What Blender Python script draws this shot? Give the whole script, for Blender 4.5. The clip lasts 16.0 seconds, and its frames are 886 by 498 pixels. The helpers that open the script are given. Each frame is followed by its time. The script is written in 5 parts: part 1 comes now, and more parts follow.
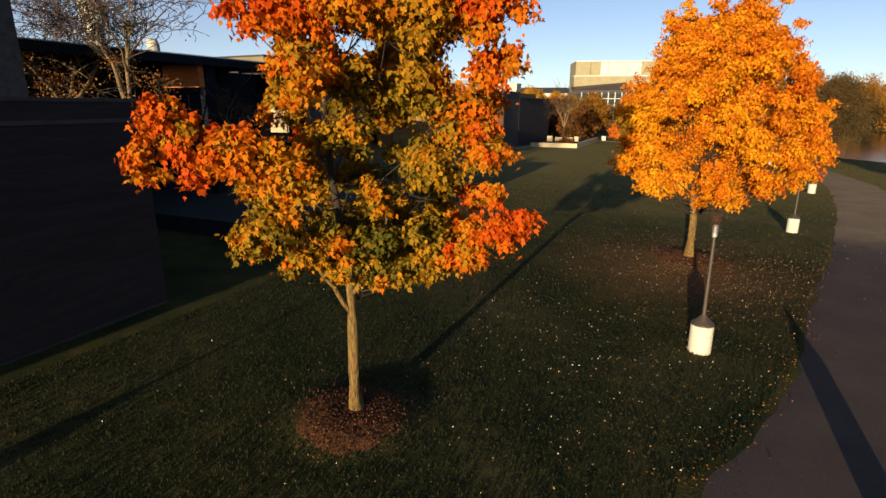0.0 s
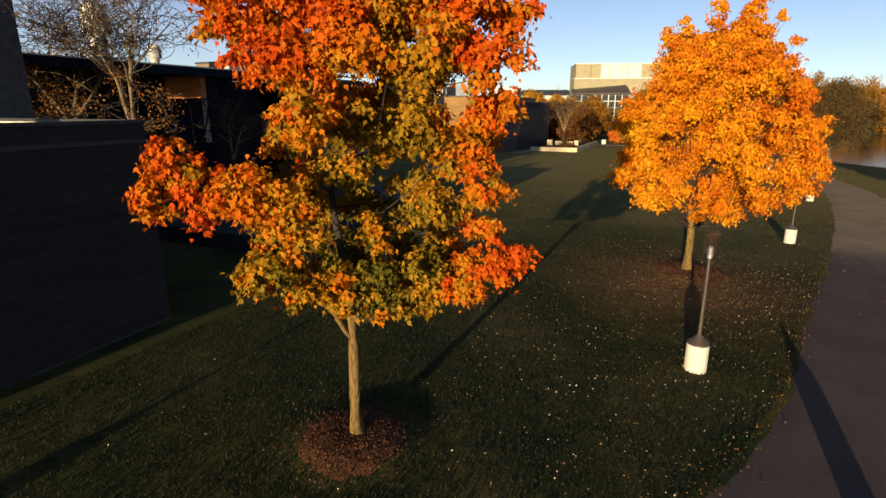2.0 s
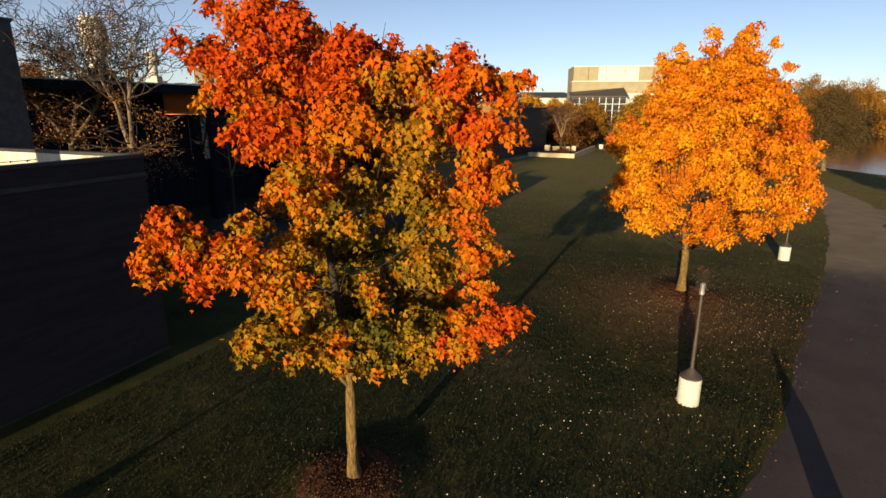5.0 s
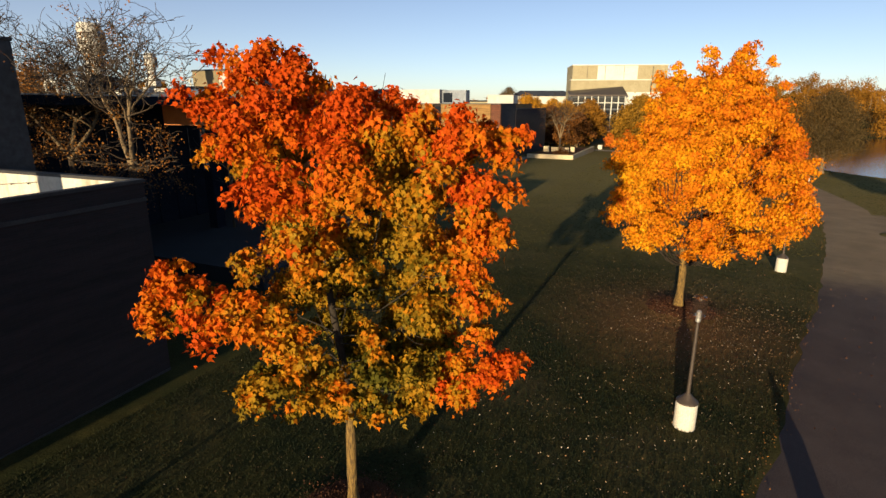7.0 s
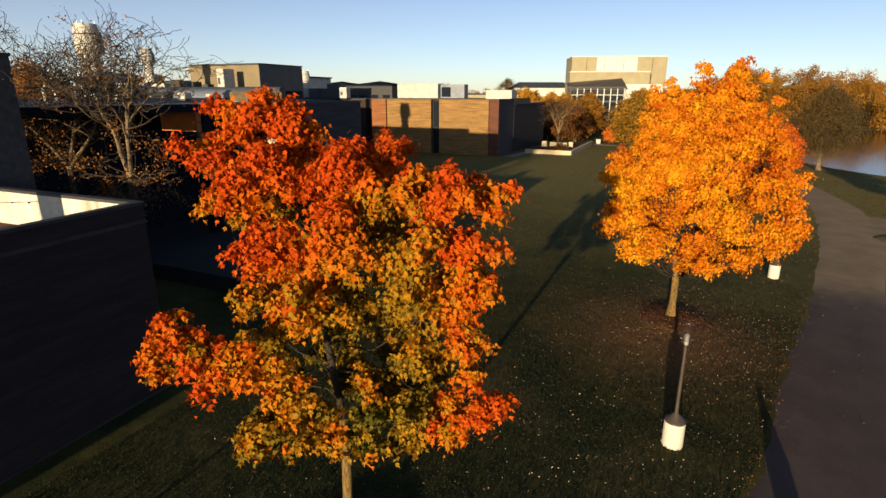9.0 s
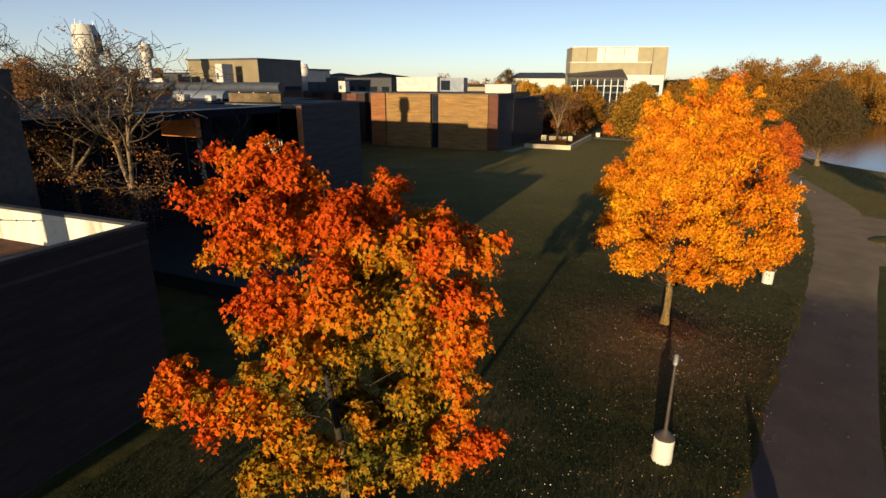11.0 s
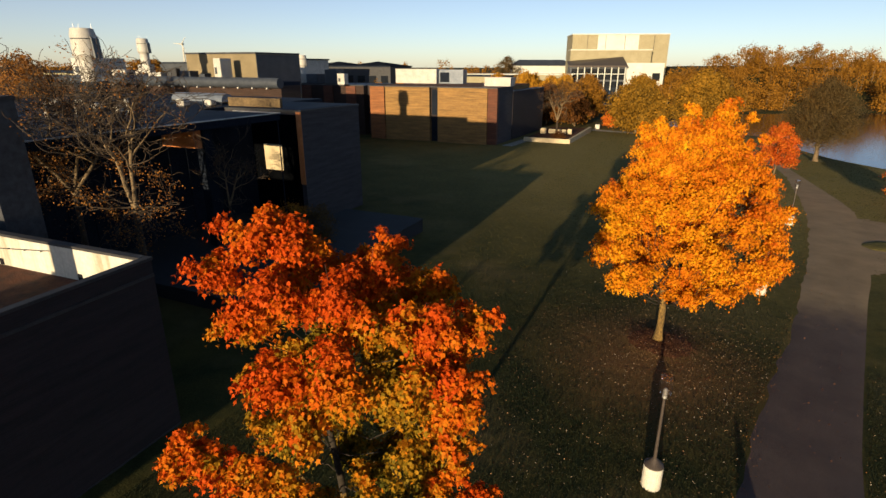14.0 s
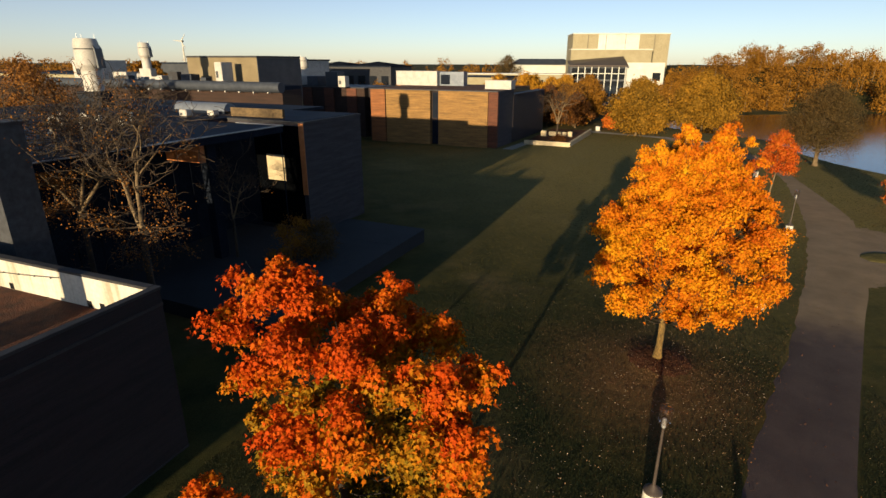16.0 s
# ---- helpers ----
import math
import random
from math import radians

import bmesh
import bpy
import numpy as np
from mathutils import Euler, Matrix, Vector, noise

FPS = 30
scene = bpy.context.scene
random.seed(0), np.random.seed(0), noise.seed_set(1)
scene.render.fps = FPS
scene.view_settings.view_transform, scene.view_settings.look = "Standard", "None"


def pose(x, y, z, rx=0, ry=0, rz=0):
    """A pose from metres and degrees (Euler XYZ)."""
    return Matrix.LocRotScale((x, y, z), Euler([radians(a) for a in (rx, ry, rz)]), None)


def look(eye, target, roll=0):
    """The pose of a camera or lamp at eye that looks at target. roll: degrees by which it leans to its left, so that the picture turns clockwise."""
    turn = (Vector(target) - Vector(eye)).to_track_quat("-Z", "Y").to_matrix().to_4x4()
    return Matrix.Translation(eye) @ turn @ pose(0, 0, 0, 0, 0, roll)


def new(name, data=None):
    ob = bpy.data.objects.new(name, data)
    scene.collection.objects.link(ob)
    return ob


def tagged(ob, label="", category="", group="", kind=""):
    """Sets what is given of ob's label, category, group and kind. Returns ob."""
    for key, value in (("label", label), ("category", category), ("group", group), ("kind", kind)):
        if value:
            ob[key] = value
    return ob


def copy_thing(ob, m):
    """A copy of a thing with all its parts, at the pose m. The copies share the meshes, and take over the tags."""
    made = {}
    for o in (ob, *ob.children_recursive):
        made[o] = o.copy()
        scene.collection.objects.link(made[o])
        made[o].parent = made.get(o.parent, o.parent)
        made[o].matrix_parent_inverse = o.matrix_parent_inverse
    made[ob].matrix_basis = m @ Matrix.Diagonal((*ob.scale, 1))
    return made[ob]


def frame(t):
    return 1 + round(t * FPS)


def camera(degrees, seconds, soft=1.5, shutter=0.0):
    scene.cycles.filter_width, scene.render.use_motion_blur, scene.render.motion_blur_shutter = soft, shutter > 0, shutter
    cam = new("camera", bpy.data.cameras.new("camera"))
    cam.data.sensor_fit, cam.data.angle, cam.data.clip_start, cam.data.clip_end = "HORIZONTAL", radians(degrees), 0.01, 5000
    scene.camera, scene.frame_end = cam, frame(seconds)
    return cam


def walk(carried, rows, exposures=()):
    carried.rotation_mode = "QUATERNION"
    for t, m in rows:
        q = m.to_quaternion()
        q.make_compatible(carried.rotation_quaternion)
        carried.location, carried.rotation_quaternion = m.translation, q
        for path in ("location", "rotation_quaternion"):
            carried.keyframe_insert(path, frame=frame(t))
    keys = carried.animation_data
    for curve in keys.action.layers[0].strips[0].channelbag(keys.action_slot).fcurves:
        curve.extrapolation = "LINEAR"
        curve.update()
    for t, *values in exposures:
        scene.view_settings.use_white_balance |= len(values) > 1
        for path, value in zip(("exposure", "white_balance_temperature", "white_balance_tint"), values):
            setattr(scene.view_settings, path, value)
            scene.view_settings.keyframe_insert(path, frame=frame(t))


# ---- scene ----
cam = camera(79.4, 16.0)
METRES, EYE, TILT, LEAN, TURN = 8.0, 6.8, -15.0, 0.0, 0.0
ROWS = [
    (0.0, 0.0, 0.0, 0.0, 0.0, 0.0, -0.0),
    (0.5, 0.0021, -0.0103, 0.0207, -0.02, 0.02, 0.0),
    (1.0, 0.0039, -0.0195, 0.0389, -0.01, 0.06, 0.01),
    (1.5, 0.0024, -0.0251, 0.0561, -0.02, 0.07, -0.01),
    (2.0, 0.0034, -0.0312, 0.0738, 0.04, 0.1, -0.03),
    (2.5, 0.0057, -0.0374, 0.0917, -0.01, 0.1, -0.02),
    (3.0, 0.0064, -0.0417, 0.1109, -0.05, 0.13, -0.02),
    (3.5, 0.0079, -0.0442, 0.1326, -0.1, 0.12, -0.03),
    (4.0, 0.0111, -0.0502, 0.1569, -0.12, 0.14, -0.02),
    (6.5, 0.0103, -0.0682, 0.2929, -0.26, -0.01, -0.0),
    (7.0, 0.0101, -0.0761, 0.3242, -0.29, -0.21, 0.0),
    (7.5, 0.01, -0.0881, 0.3555, -0.32, -0.45, 0.01),
    (8.0, 0.0144, -0.1004, 0.3876, -0.36, -0.7, -0.02),
    (8.5, 0.022, -0.1089, 0.4228, -0.42, -0.97, -0.02),
    (9.0, 0.0277, -0.1159, 0.4566, -0.41, -1.26, -0.03),
    (11.5, 0.045, -0.1758, 0.626, -0.43, -2.67, 0.01),
    (12.0, 0.0468, -0.1879, 0.6613, -0.44, -2.93, 0.04),
    (12.5, 0.0483, -0.1968, 0.6975, -0.44, -3.21, 0.04),
    (13.0, 0.05, -0.2046, 0.7337, -0.45, -3.51, 0.02),
    (13.5, 0.0511, -0.2102, 0.7709, -0.46, -3.79, 0.01),
    (14.0, 0.0502, -0.2157, 0.8082, -0.47, -3.97, -0.0),
    (14.5, 0.0461, -0.2233, 0.8464, -0.48, -4.11, -0.02),
    (15.0, 0.0416, -0.2338, 0.8832, -0.48, -4.19, -0.04),
    (15.5, 0.0368, -0.2439, 0.9207, -0.48, -4.26, -0.05),
    (16.0, 0.0333, -0.2478, 0.9594, -0.48, -4.3, -0.06),
]
walk(cam, [(t, pose(0, 0, EYE, TILT, LEAN, TURN) @ pose(METRES * x, METRES * y, METRES * z, 90 + pitch, roll, yaw)) for t, x, y, z, yaw, pitch, roll in ROWS],
     exposures=[(0.0, 1.0, 6000, 11), (9.0, 0.95, 6000, 11), (16.0, 0.88, 6000, 11)])
# world, sun and exposure
SUN_AZ, SUN_EL = 23.9, 7.2          # the way the shadows fall, east of +y, and the sun's height
world = bpy.data.worlds.new("autumn_sky")
scene.world = world
world.use_nodes = True
wn = world.node_tree.nodes
wl = world.node_tree.links
sky = wn.new("ShaderNodeTexSky")
sky.sky_type = "NISHITA"
sky.sun_disc = False
sky.sun_elevation = radians(SUN_EL)
sky.sun_rotation = radians(180 + SUN_AZ)
sky.air_density, sky.dust_density, sky.ozone_density = 0.65, 0.3, 1.5
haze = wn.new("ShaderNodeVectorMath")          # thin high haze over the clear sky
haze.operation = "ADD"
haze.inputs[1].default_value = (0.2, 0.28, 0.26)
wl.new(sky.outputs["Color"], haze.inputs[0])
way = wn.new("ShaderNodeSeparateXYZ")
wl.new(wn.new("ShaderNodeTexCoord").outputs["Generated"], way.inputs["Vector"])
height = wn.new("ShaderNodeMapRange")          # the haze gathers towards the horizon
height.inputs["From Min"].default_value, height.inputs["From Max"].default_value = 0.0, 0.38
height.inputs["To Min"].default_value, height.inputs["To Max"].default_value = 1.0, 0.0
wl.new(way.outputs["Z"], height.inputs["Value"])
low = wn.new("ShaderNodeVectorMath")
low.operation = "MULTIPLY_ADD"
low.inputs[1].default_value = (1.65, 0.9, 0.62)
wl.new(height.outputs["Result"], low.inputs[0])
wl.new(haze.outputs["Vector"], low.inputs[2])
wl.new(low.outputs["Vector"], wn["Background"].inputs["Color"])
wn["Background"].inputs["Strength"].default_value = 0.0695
sun_data = bpy.data.lights.new("sun", "SUN")
sun_data.energy, sun_data.angle, sun_data.color = 5.0, radians(0.5), (1.0, 0.76, 0.42)
sun = new("sun", sun_data)
sun.matrix_world = look((0, 0, 60), (math.sin(radians(SUN_AZ)) * 60, math.cos(radians(SUN_AZ)) * 60, 60 - 60 * math.tan(radians(SUN_EL))))

# ---- helpers for nodes, meshes and things
rng = np.random.default_rng(7)


def nodes_of(name):
    m = bpy.data.materials.new(name)
    m.use_nodes = True
    return m, m.node_tree.nodes, m.node_tree.links, m.node_tree.nodes["Principled BSDF"]


def ramp(n, l, source, stops):
    r = n.new("ShaderNodeValToRGB")
    e = r.color_ramp.elements
    while len(e) < len(stops):
        e.new(0.5)
    for k, (p, c) in zip(e, stops):
        k.position, k.color = p, (*c, 1)
    l.new(source, r.inputs["Fac"])
    return r.outputs["Color"]


def noise_node(n, l, coord, scale, detail=4.0, rough=0.6):
    t = n.new("ShaderNodeTexNoise")
    t.inputs["Scale"].default_value, t.inputs["Detail"].default_value, t.inputs["Roughness"].default_value = scale, detail, rough
    l.new(coord, t.inputs["Vector"])
    return t.outputs["Fac"]


def mixed(n, l, fac, a, b, kind="MIX"):
    m = n.new("ShaderNodeMix")
    m.data_type, m.blend_type = "RGBA", kind
    for key, v in (("Factor", fac), ("A", a), ("B", b)):
        sock = [s for s in m.inputs if s.name == key and (s.type == "RGBA" or key == "Factor")][0]
        if isinstance(v, (int, float)):
            sock.default_value = v
        elif isinstance(v, tuple):
            sock.default_value = (*v, 1)
        else:
            l.new(v, sock)
    return [s for s in m.outputs if s.type == "RGBA"][0]


def surf(name, a, b, scale=3.0, fine=40.0, rough=0.85, bump=0.3, metal=0.0, dist=0.02, stain=None, spec=0.4):
    """A worn surface: two tones in large patches, a fine grain over them and a bump."""
    m, n, l, p = nodes_of(name)
    c = n.new("ShaderNodeTexCoord").outputs["Object"]
    big, small = noise_node(n, l, c, scale), noise_node(n, l, c, fine, 3)
    col = ramp(n, l, big, [(0.32, a), (0.68, b)])
    grain = ramp(n, l, small, [(0.3, (0.62, 0.62, 0.62)), (0.7, (1.25, 1.25, 1.25))])
    col = mixed(n, l, 1.0, col, grain, "MULTIPLY")
    if stain:
        s = ramp(n, l, noise_node(n, l, c, scale * 0.23, 5), [(0.5, (0, 0, 0)), (0.66, (1, 1, 1))])
        col = mixed(n, l, s, col, stain)
    l.new(col, p.inputs["Base Color"])
    p.inputs["Roughness"].default_value, p.inputs["Metallic"].default_value = rough, metal
    p.inputs["Specular IOR Level"].default_value = spec
    if bump:
        bn = n.new("ShaderNodeBump")
        bn.inputs["Strength"].default_value, bn.inputs["Distance"].default_value = bump, dist
        l.new(small, bn.inputs["Height"])
        l.new(bn.outputs["Normal"], p.inputs["Normal"])
    return m


def brick_mat(name, a, b, mortar, turn=0.0):
    """Courses of brick, 0.21 by 0.075 m, with sunk joints, on upright walls."""
    m, n, l, p = nodes_of(name)
    c = n.new("ShaderNodeTexCoord").outputs["Object"]
    rot = n.new("ShaderNodeVectorRotate")
    rot.rotation_type = "Z_AXIS"
    rot.inputs["Angle"].default_value = radians(turn)
    l.new(c, rot.inputs["Vector"])
    sep = n.new("ShaderNodeSeparateXYZ")
    l.new(rot.outputs["Vector"], sep.inputs["Vector"])
    add = n.new("ShaderNodeMath")
    l.new(sep.outputs["X"], add.inputs[0])
    l.new(sep.outputs["Y"], add.inputs[1])
    com = n.new("ShaderNodeCombineXYZ")
    l.new(add.outputs["Value"], com.inputs["X"])
    l.new(sep.outputs["Z"], com.inputs["Y"])
    t = n.new("ShaderNodeTexBrick")
    t.inputs["Scale"].default_value = 1.0
    t.inputs["Brick Width"].default_value, t.inputs["Row Height"].default_value = 0.21, 0.075
    t.inputs["Mortar Size"].default_value = 0.008
    t.inputs["Color1"].default_value, t.inputs["Color2"].default_value = (*a, 1), (*b, 1)
    t.inputs["Mortar"].default_value = (*mortar, 1)
    l.new(com.outputs["Vector"], t.inputs["Vector"])
    band = n.new("ShaderNodeMapping")
    band.inputs["Scale"].default_value = (0.25, 0.25, 3.2)
    l.new(c, band.inputs["Vector"])
    patch = ramp(n, l, noise_node(n, l, band.outputs["Vector"], 1.0, 6), [(0.3, (0.55, 0.55, 0.55)), (0.7, (1.35, 1.3, 1.25))])
    l.new(mixed(n, l, 1.0, t.outputs["Color"], patch, "MULTIPLY"), p.inputs["Base Color"])
    p.inputs["Roughness"].default_value = 0.9
    bn = n.new("ShaderNodeBump")
    bn.inputs["Strength"].default_value, bn.inputs["Distance"].default_value, bn.invert = 0.6, 0.01, True
    l.new(t.outputs["Fac"], bn.inputs["Height"])
    l.new(bn.outputs["Normal"], p.inputs["Normal"])
    return m


def leaf_mat(name, tones, scale=0.5, low=None, span=(3.0, 10.0), shine=0.14, thin=0.32):
    """Leaves: a tone for each leaf, drifting from bough to bough, and a second set of tones low in the crown."""
    m, n, l, p = nodes_of(name)
    geo = n.new("ShaderNodeNewGeometry")
    c = n.new("ShaderNodeTexCoord").outputs["Object"]
    drift = noise_node(n, l, c, scale, 3)
    mix = n.new("ShaderNodeMath")
    mix.operation = "MULTIPLY_ADD"
    l.new(geo.outputs["Random Per Island"], mix.inputs[0])
    mix.inputs[1].default_value = 0.45
    l.new(drift, mix.inputs[2])
    k = len(tones)
    col = ramp(n, l, mix.outputs["Value"], [(0.42 + 0.6 * i / max(1, k - 1), t) for i, t in enumerate(tones)])
    if low:
        col2 = ramp(n, l, mix.outputs["Value"], [(0.42 + 0.6 * i / max(1, len(low) - 1), t) for i, t in enumerate(low)])
        sep = n.new("ShaderNodeSeparateXYZ")
        l.new(c, sep.inputs["Vector"])
        wob = n.new("ShaderNodeMath")
        wob.operation = "MULTIPLY_ADD"
        l.new(noise_node(n, l, c, 0.9, 2), wob.inputs[0])
        wob.inputs[1].default_value = (span[1] - span[0]) * 1.1
        l.new(sep.outputs["Z"], wob.inputs[2])
        mr = n.new("ShaderNodeMapRange")
        off = (span[1] - span[0]) * 0.55
        mr.inputs["From Min"].default_value, mr.inputs["From Max"].default_value = span[0] + off, span[1] + off
        l.new(wob.outputs["Value"], mr.inputs["Value"])
        col = mixed(n, l, mr.outputs["Result"], col2, col)
    l.new(col, p.inputs["Base Color"])
    p.inputs["Roughness"].default_value, p.inputs["Specular IOR Level"].default_value = 0.7, shine
    tr = n.new("ShaderNodeBsdfTranslucent")
    l.new(col, tr.inputs["Color"])
    ms = n.new("ShaderNodeMixShader")
    ms.inputs["Fac"].default_value = thin
    l.new(p.outputs["BSDF"], ms.inputs[1])
    l.new(tr.outputs["BSDF"], ms.inputs[2])
    l.new(ms.outputs["Shader"], n["Material Output"].inputs["Surface"])
    return m


def tone_mat(name, stops, thin=0.3):
    """Leaves whose pigment runs along a scale, set leaf by leaf, with a little change from leaf to leaf."""
    m, n, l, p = nodes_of(name)
    at = n.new("ShaderNodeAttribute")
    at.attribute_name = "tone"
    geo = n.new("ShaderNodeNewGeometry")
    add = n.new("ShaderNodeMath")
    add.operation = "MULTIPLY_ADD"
    l.new(geo.outputs["Random Per Island"], add.inputs[0])
    add.inputs[1].default_value = 0.24
    l.new(at.outputs["Fac"], add.inputs[2])
    col = ramp(n, l, add.outputs["Value"], stops)
    vein = ramp(n, l, noise_node(n, l, n.new("ShaderNodeTexCoord").outputs["Object"], 30.0, 2), [(0.3, (0.75, 0.75, 0.75)), (0.7, (1.2, 1.2, 1.2))])
    col = mixed(n, l, 1.0, col, vein, "MULTIPLY")
    l.new(col, p.inputs["Base Color"])
    p.inputs["Roughness"].default_value, p.inputs["Specular IOR Level"].default_value = 0.6, 0.05
    tr = n.new("ShaderNodeBsdfTranslucent")
    l.new(col, tr.inputs["Color"])
    ms = n.new("ShaderNodeMixShader")
    ms.inputs["Fac"].default_value = thin
    l.new(p.outputs["BSDF"], ms.inputs[1])
    l.new(tr.outputs["BSDF"], ms.inputs[2])
    l.new(ms.outputs["Shader"], n["Material Output"].inputs["Surface"])
    return m


def mesh_arrays(name, verts, faces):
    """A mesh from an (N, 3) array and an (M, k) array of corners."""
    me = bpy.data.meshes.new(name)
    verts, faces = np.asarray(verts, np.float32), np.asarray(faces, np.int32)
    me.vertices.add(len(verts))
    me.vertices.foreach_set("co", verts.ravel())
    k = faces.shape[1]
    me.loops.add(faces.size)
    me.loops.foreach_set("vertex_index", faces.ravel())
    me.polygons.add(len(faces))
    me.polygons.foreach_set("loop_start", np.arange(0, faces.size, k, dtype=np.int32))
    me.update(calc_edges=True)
    me.validate()
    return me


def mesh_of(name, bm, smooth=False):
    me = bpy.data.meshes.new(name)
    bmesh.ops.recalc_face_normals(bm, faces=bm.faces)
    bm.to_mesh(me)
    bm.free()
    if smooth:
        me.polygons.foreach_set("use_smooth", [True] * len(me.polygons))
    return me


def part(name, source, material, parent=None, label="", smooth=False):
    """One mesh object, under a thing or a part, or at top level."""
    me = mesh_of(name, source, smooth) if isinstance(source, bmesh.types.BMesh) else source
    ob = new(name, me)
    if material:
        me.materials.clear()
        me.materials.append(material)
    if parent:
        ob.parent = parent
    if label:
        ob["label"] = label
    return ob


def thing(name, at, label, category, group="", kind="", turn=0.0):
    ob = new(name)
    ob.empty_display_size = 0.3
    ob.matrix_world = pose(*at, 0, 0, turn)
    return tagged(ob, label, category, group, kind)


def box(bm, x0, x1, y0, y1, z0, z1, bevel=0.0):
    v = [bm.verts.new(p) for p in ((x0, y0, z0), (x1, y0, z0), (x1, y1, z0), (x0, y1, z0), (x0, y0, z1), (x1, y0, z1), (x1, y1, z1), (x0, y1, z1))]
    f = [bm.faces.new([v[i] for i in q]) for q in ((3, 2, 1, 0), (4, 5, 6, 7), (0, 1, 5, 4), (1, 2, 6, 5), (2, 3, 7, 6), (3, 0, 4, 7))]
    if bevel:
        edges = list({e for q in f for e in q.edges})
        bmesh.ops.bevel(bm, geom=edges, offset=bevel, segments=2, affect="EDGES")


def boxes(*spec, bevel=0.0):
    bm = bmesh.new()
    for s in spec:
        box(bm, *s, bevel=bevel)
    return bm


def tube(bm, pts, radii, sides=8, cap=True):
    """A tapered tube along points."""
    rings = []
    pts = [Vector(p) for p in pts]
    for i, (p, r) in enumerate(zip(pts, radii)):
        d = (pts[min(i + 1, len(pts) - 1)] - pts[max(i - 1, 0)]).normalized()
        q = d.to_track_quat("Z", "Y")
        rings.append([bm.verts.new(p + q @ Vector((r * math.cos(2 * math.pi * k / sides), r * math.sin(2 * math.pi * k / sides), 0))) for k in range(sides)])
    for a, b in zip(rings, rings[1:]):
        for k in range(sides):
            bm.faces.new((a[k], a[(k + 1) % sides], b[(k + 1) % sides], b[k]))
    if cap:
        bm.faces.new(rings[0][::-1])
        bm.faces.new(rings[-1])


def turned(profile, sides=24):
    bm = bmesh.new()
    rings = [[bm.verts.new((r * math.cos(2 * math.pi * k / sides), r * math.sin(2 * math.pi * k / sides), z)) for k in range(sides)] for r, z in profile]
    for a, b in zip(rings, rings[1:]):
        for k in range(sides):
            bm.faces.new((a[k], a[(k + 1) % sides], b[(k + 1) % sides], b[k]))
    bm.faces.new(rings[0][::-1])
    bm.faces.new(rings[-1])
    return bm


# ---- materials
M_GRASS = surf("mown_grass", (0.024, 0.031, 0.012), (0.064, 0.055, 0.017), 0.35, 16.0, 0.95, 0.5, dist=0.04, stain=(0.108, 0.08, 0.034), spec=0.05)
ng, lg = M_GRASS.node_tree.nodes, M_GRASS.node_tree.links
pg = ng["Principled BSDF"]
green = pg.inputs["Base Color"].links[0].from_socket
cg = ng.new("ShaderNodeTexCoord").outputs["Object"]
away = ng.new("ShaderNodeVectorMath")          # turf browned by leaf litter round the golden maple, low sun's glow put into the colour
away.operation = "DISTANCE"
lg.new(cg, away.inputs[0])
away.inputs[1].default_value = (10.9, 23.4, -0.5)
wob = ng.new("ShaderNodeMath")
wob.operation = "MULTIPLY_ADD"
lg.new(noise_node(ng, lg, cg, 0.5, 5), wob.inputs[0])
wob.inputs[1].default_value = 5.0
lg.new(away.outputs["Value"], wob.inputs[2])
brown = ng.new("ShaderNodeMapRange")
brown.inputs["From Min"].default_value, brown.inputs["From Max"].default_value = 3.6, 9.8
brown.inputs["To Min"].default_value, brown.inputs["To Max"].default_value = 0.85, 0.0
lg.new(wob.outputs["Value"], brown.inputs["Value"])
litter_glow = mixed(ng, lg, 1.0, (0.155, 0.088, 0.036), ramp(ng, lg, noise_node(ng, lg, cg, 14.0, 4), [(0.3, (0.55, 0.55, 0.55)), (0.7, (1.3, 1.3, 1.3))]), "MULTIPLY")
sunlit_away = ng.new("ShaderNodeVectorMath")      # straw-coloured turf towards the lake and the footway, low sunlight put into its colour
sunlit_away.operation = "DISTANCE"
lg.new(cg, sunlit_away.inputs[0])
sunlit_away.inputs[1].default_value = (48.0, 88.0, -1.5)
sunlit_wob = ng.new("ShaderNodeMath")
sunlit_wob.operation = "MULTIPLY_ADD"
lg.new(noise_node(ng, lg, cg, 0.12, 5), sunlit_wob.inputs[0])
sunlit_wob.inputs[1].default_value = 22.0
lg.new(sunlit_away.outputs["Value"], sunlit_wob.inputs[2])
dry = ng.new("ShaderNodeMapRange")
dry.inputs["From Min"].default_value, dry.inputs["From Max"].default_value = 42.0, 84.0
dry.inputs["To Min"].default_value, dry.inputs["To Max"].default_value = 0.9, 0.0
lg.new(sunlit_wob.outputs["Value"], dry.inputs["Value"])
straw = mixed(ng, lg, 1.0, (0.19, 0.148, 0.05), ramp(ng, lg, noise_node(ng, lg, cg, 3.0, 6), [(0.3, (0.7, 0.7, 0.7)), (0.7, (1.25, 1.25, 1.25))]), "MULTIPLY")
turf_tone = mixed(ng, lg, dry.outputs["Result"], green, straw)
lg.new(mixed(ng, lg, brown.outputs["Result"], turf_tone, litter_glow), pg.inputs["Base Color"])
M_TUFT = leaf_mat("dry_grass_tufts", [(0.034, 0.034, 0.010), (0.052, 0.046, 0.013), (0.075, 0.059, 0.017)], 0.12, shine=0.04)
M_BLADE = leaf_mat("grass_blades", [(0.013, 0.020, 0.011), (0.021, 0.025, 0.012), (0.038, 0.032, 0.015)], 0.3, shine=0.05)
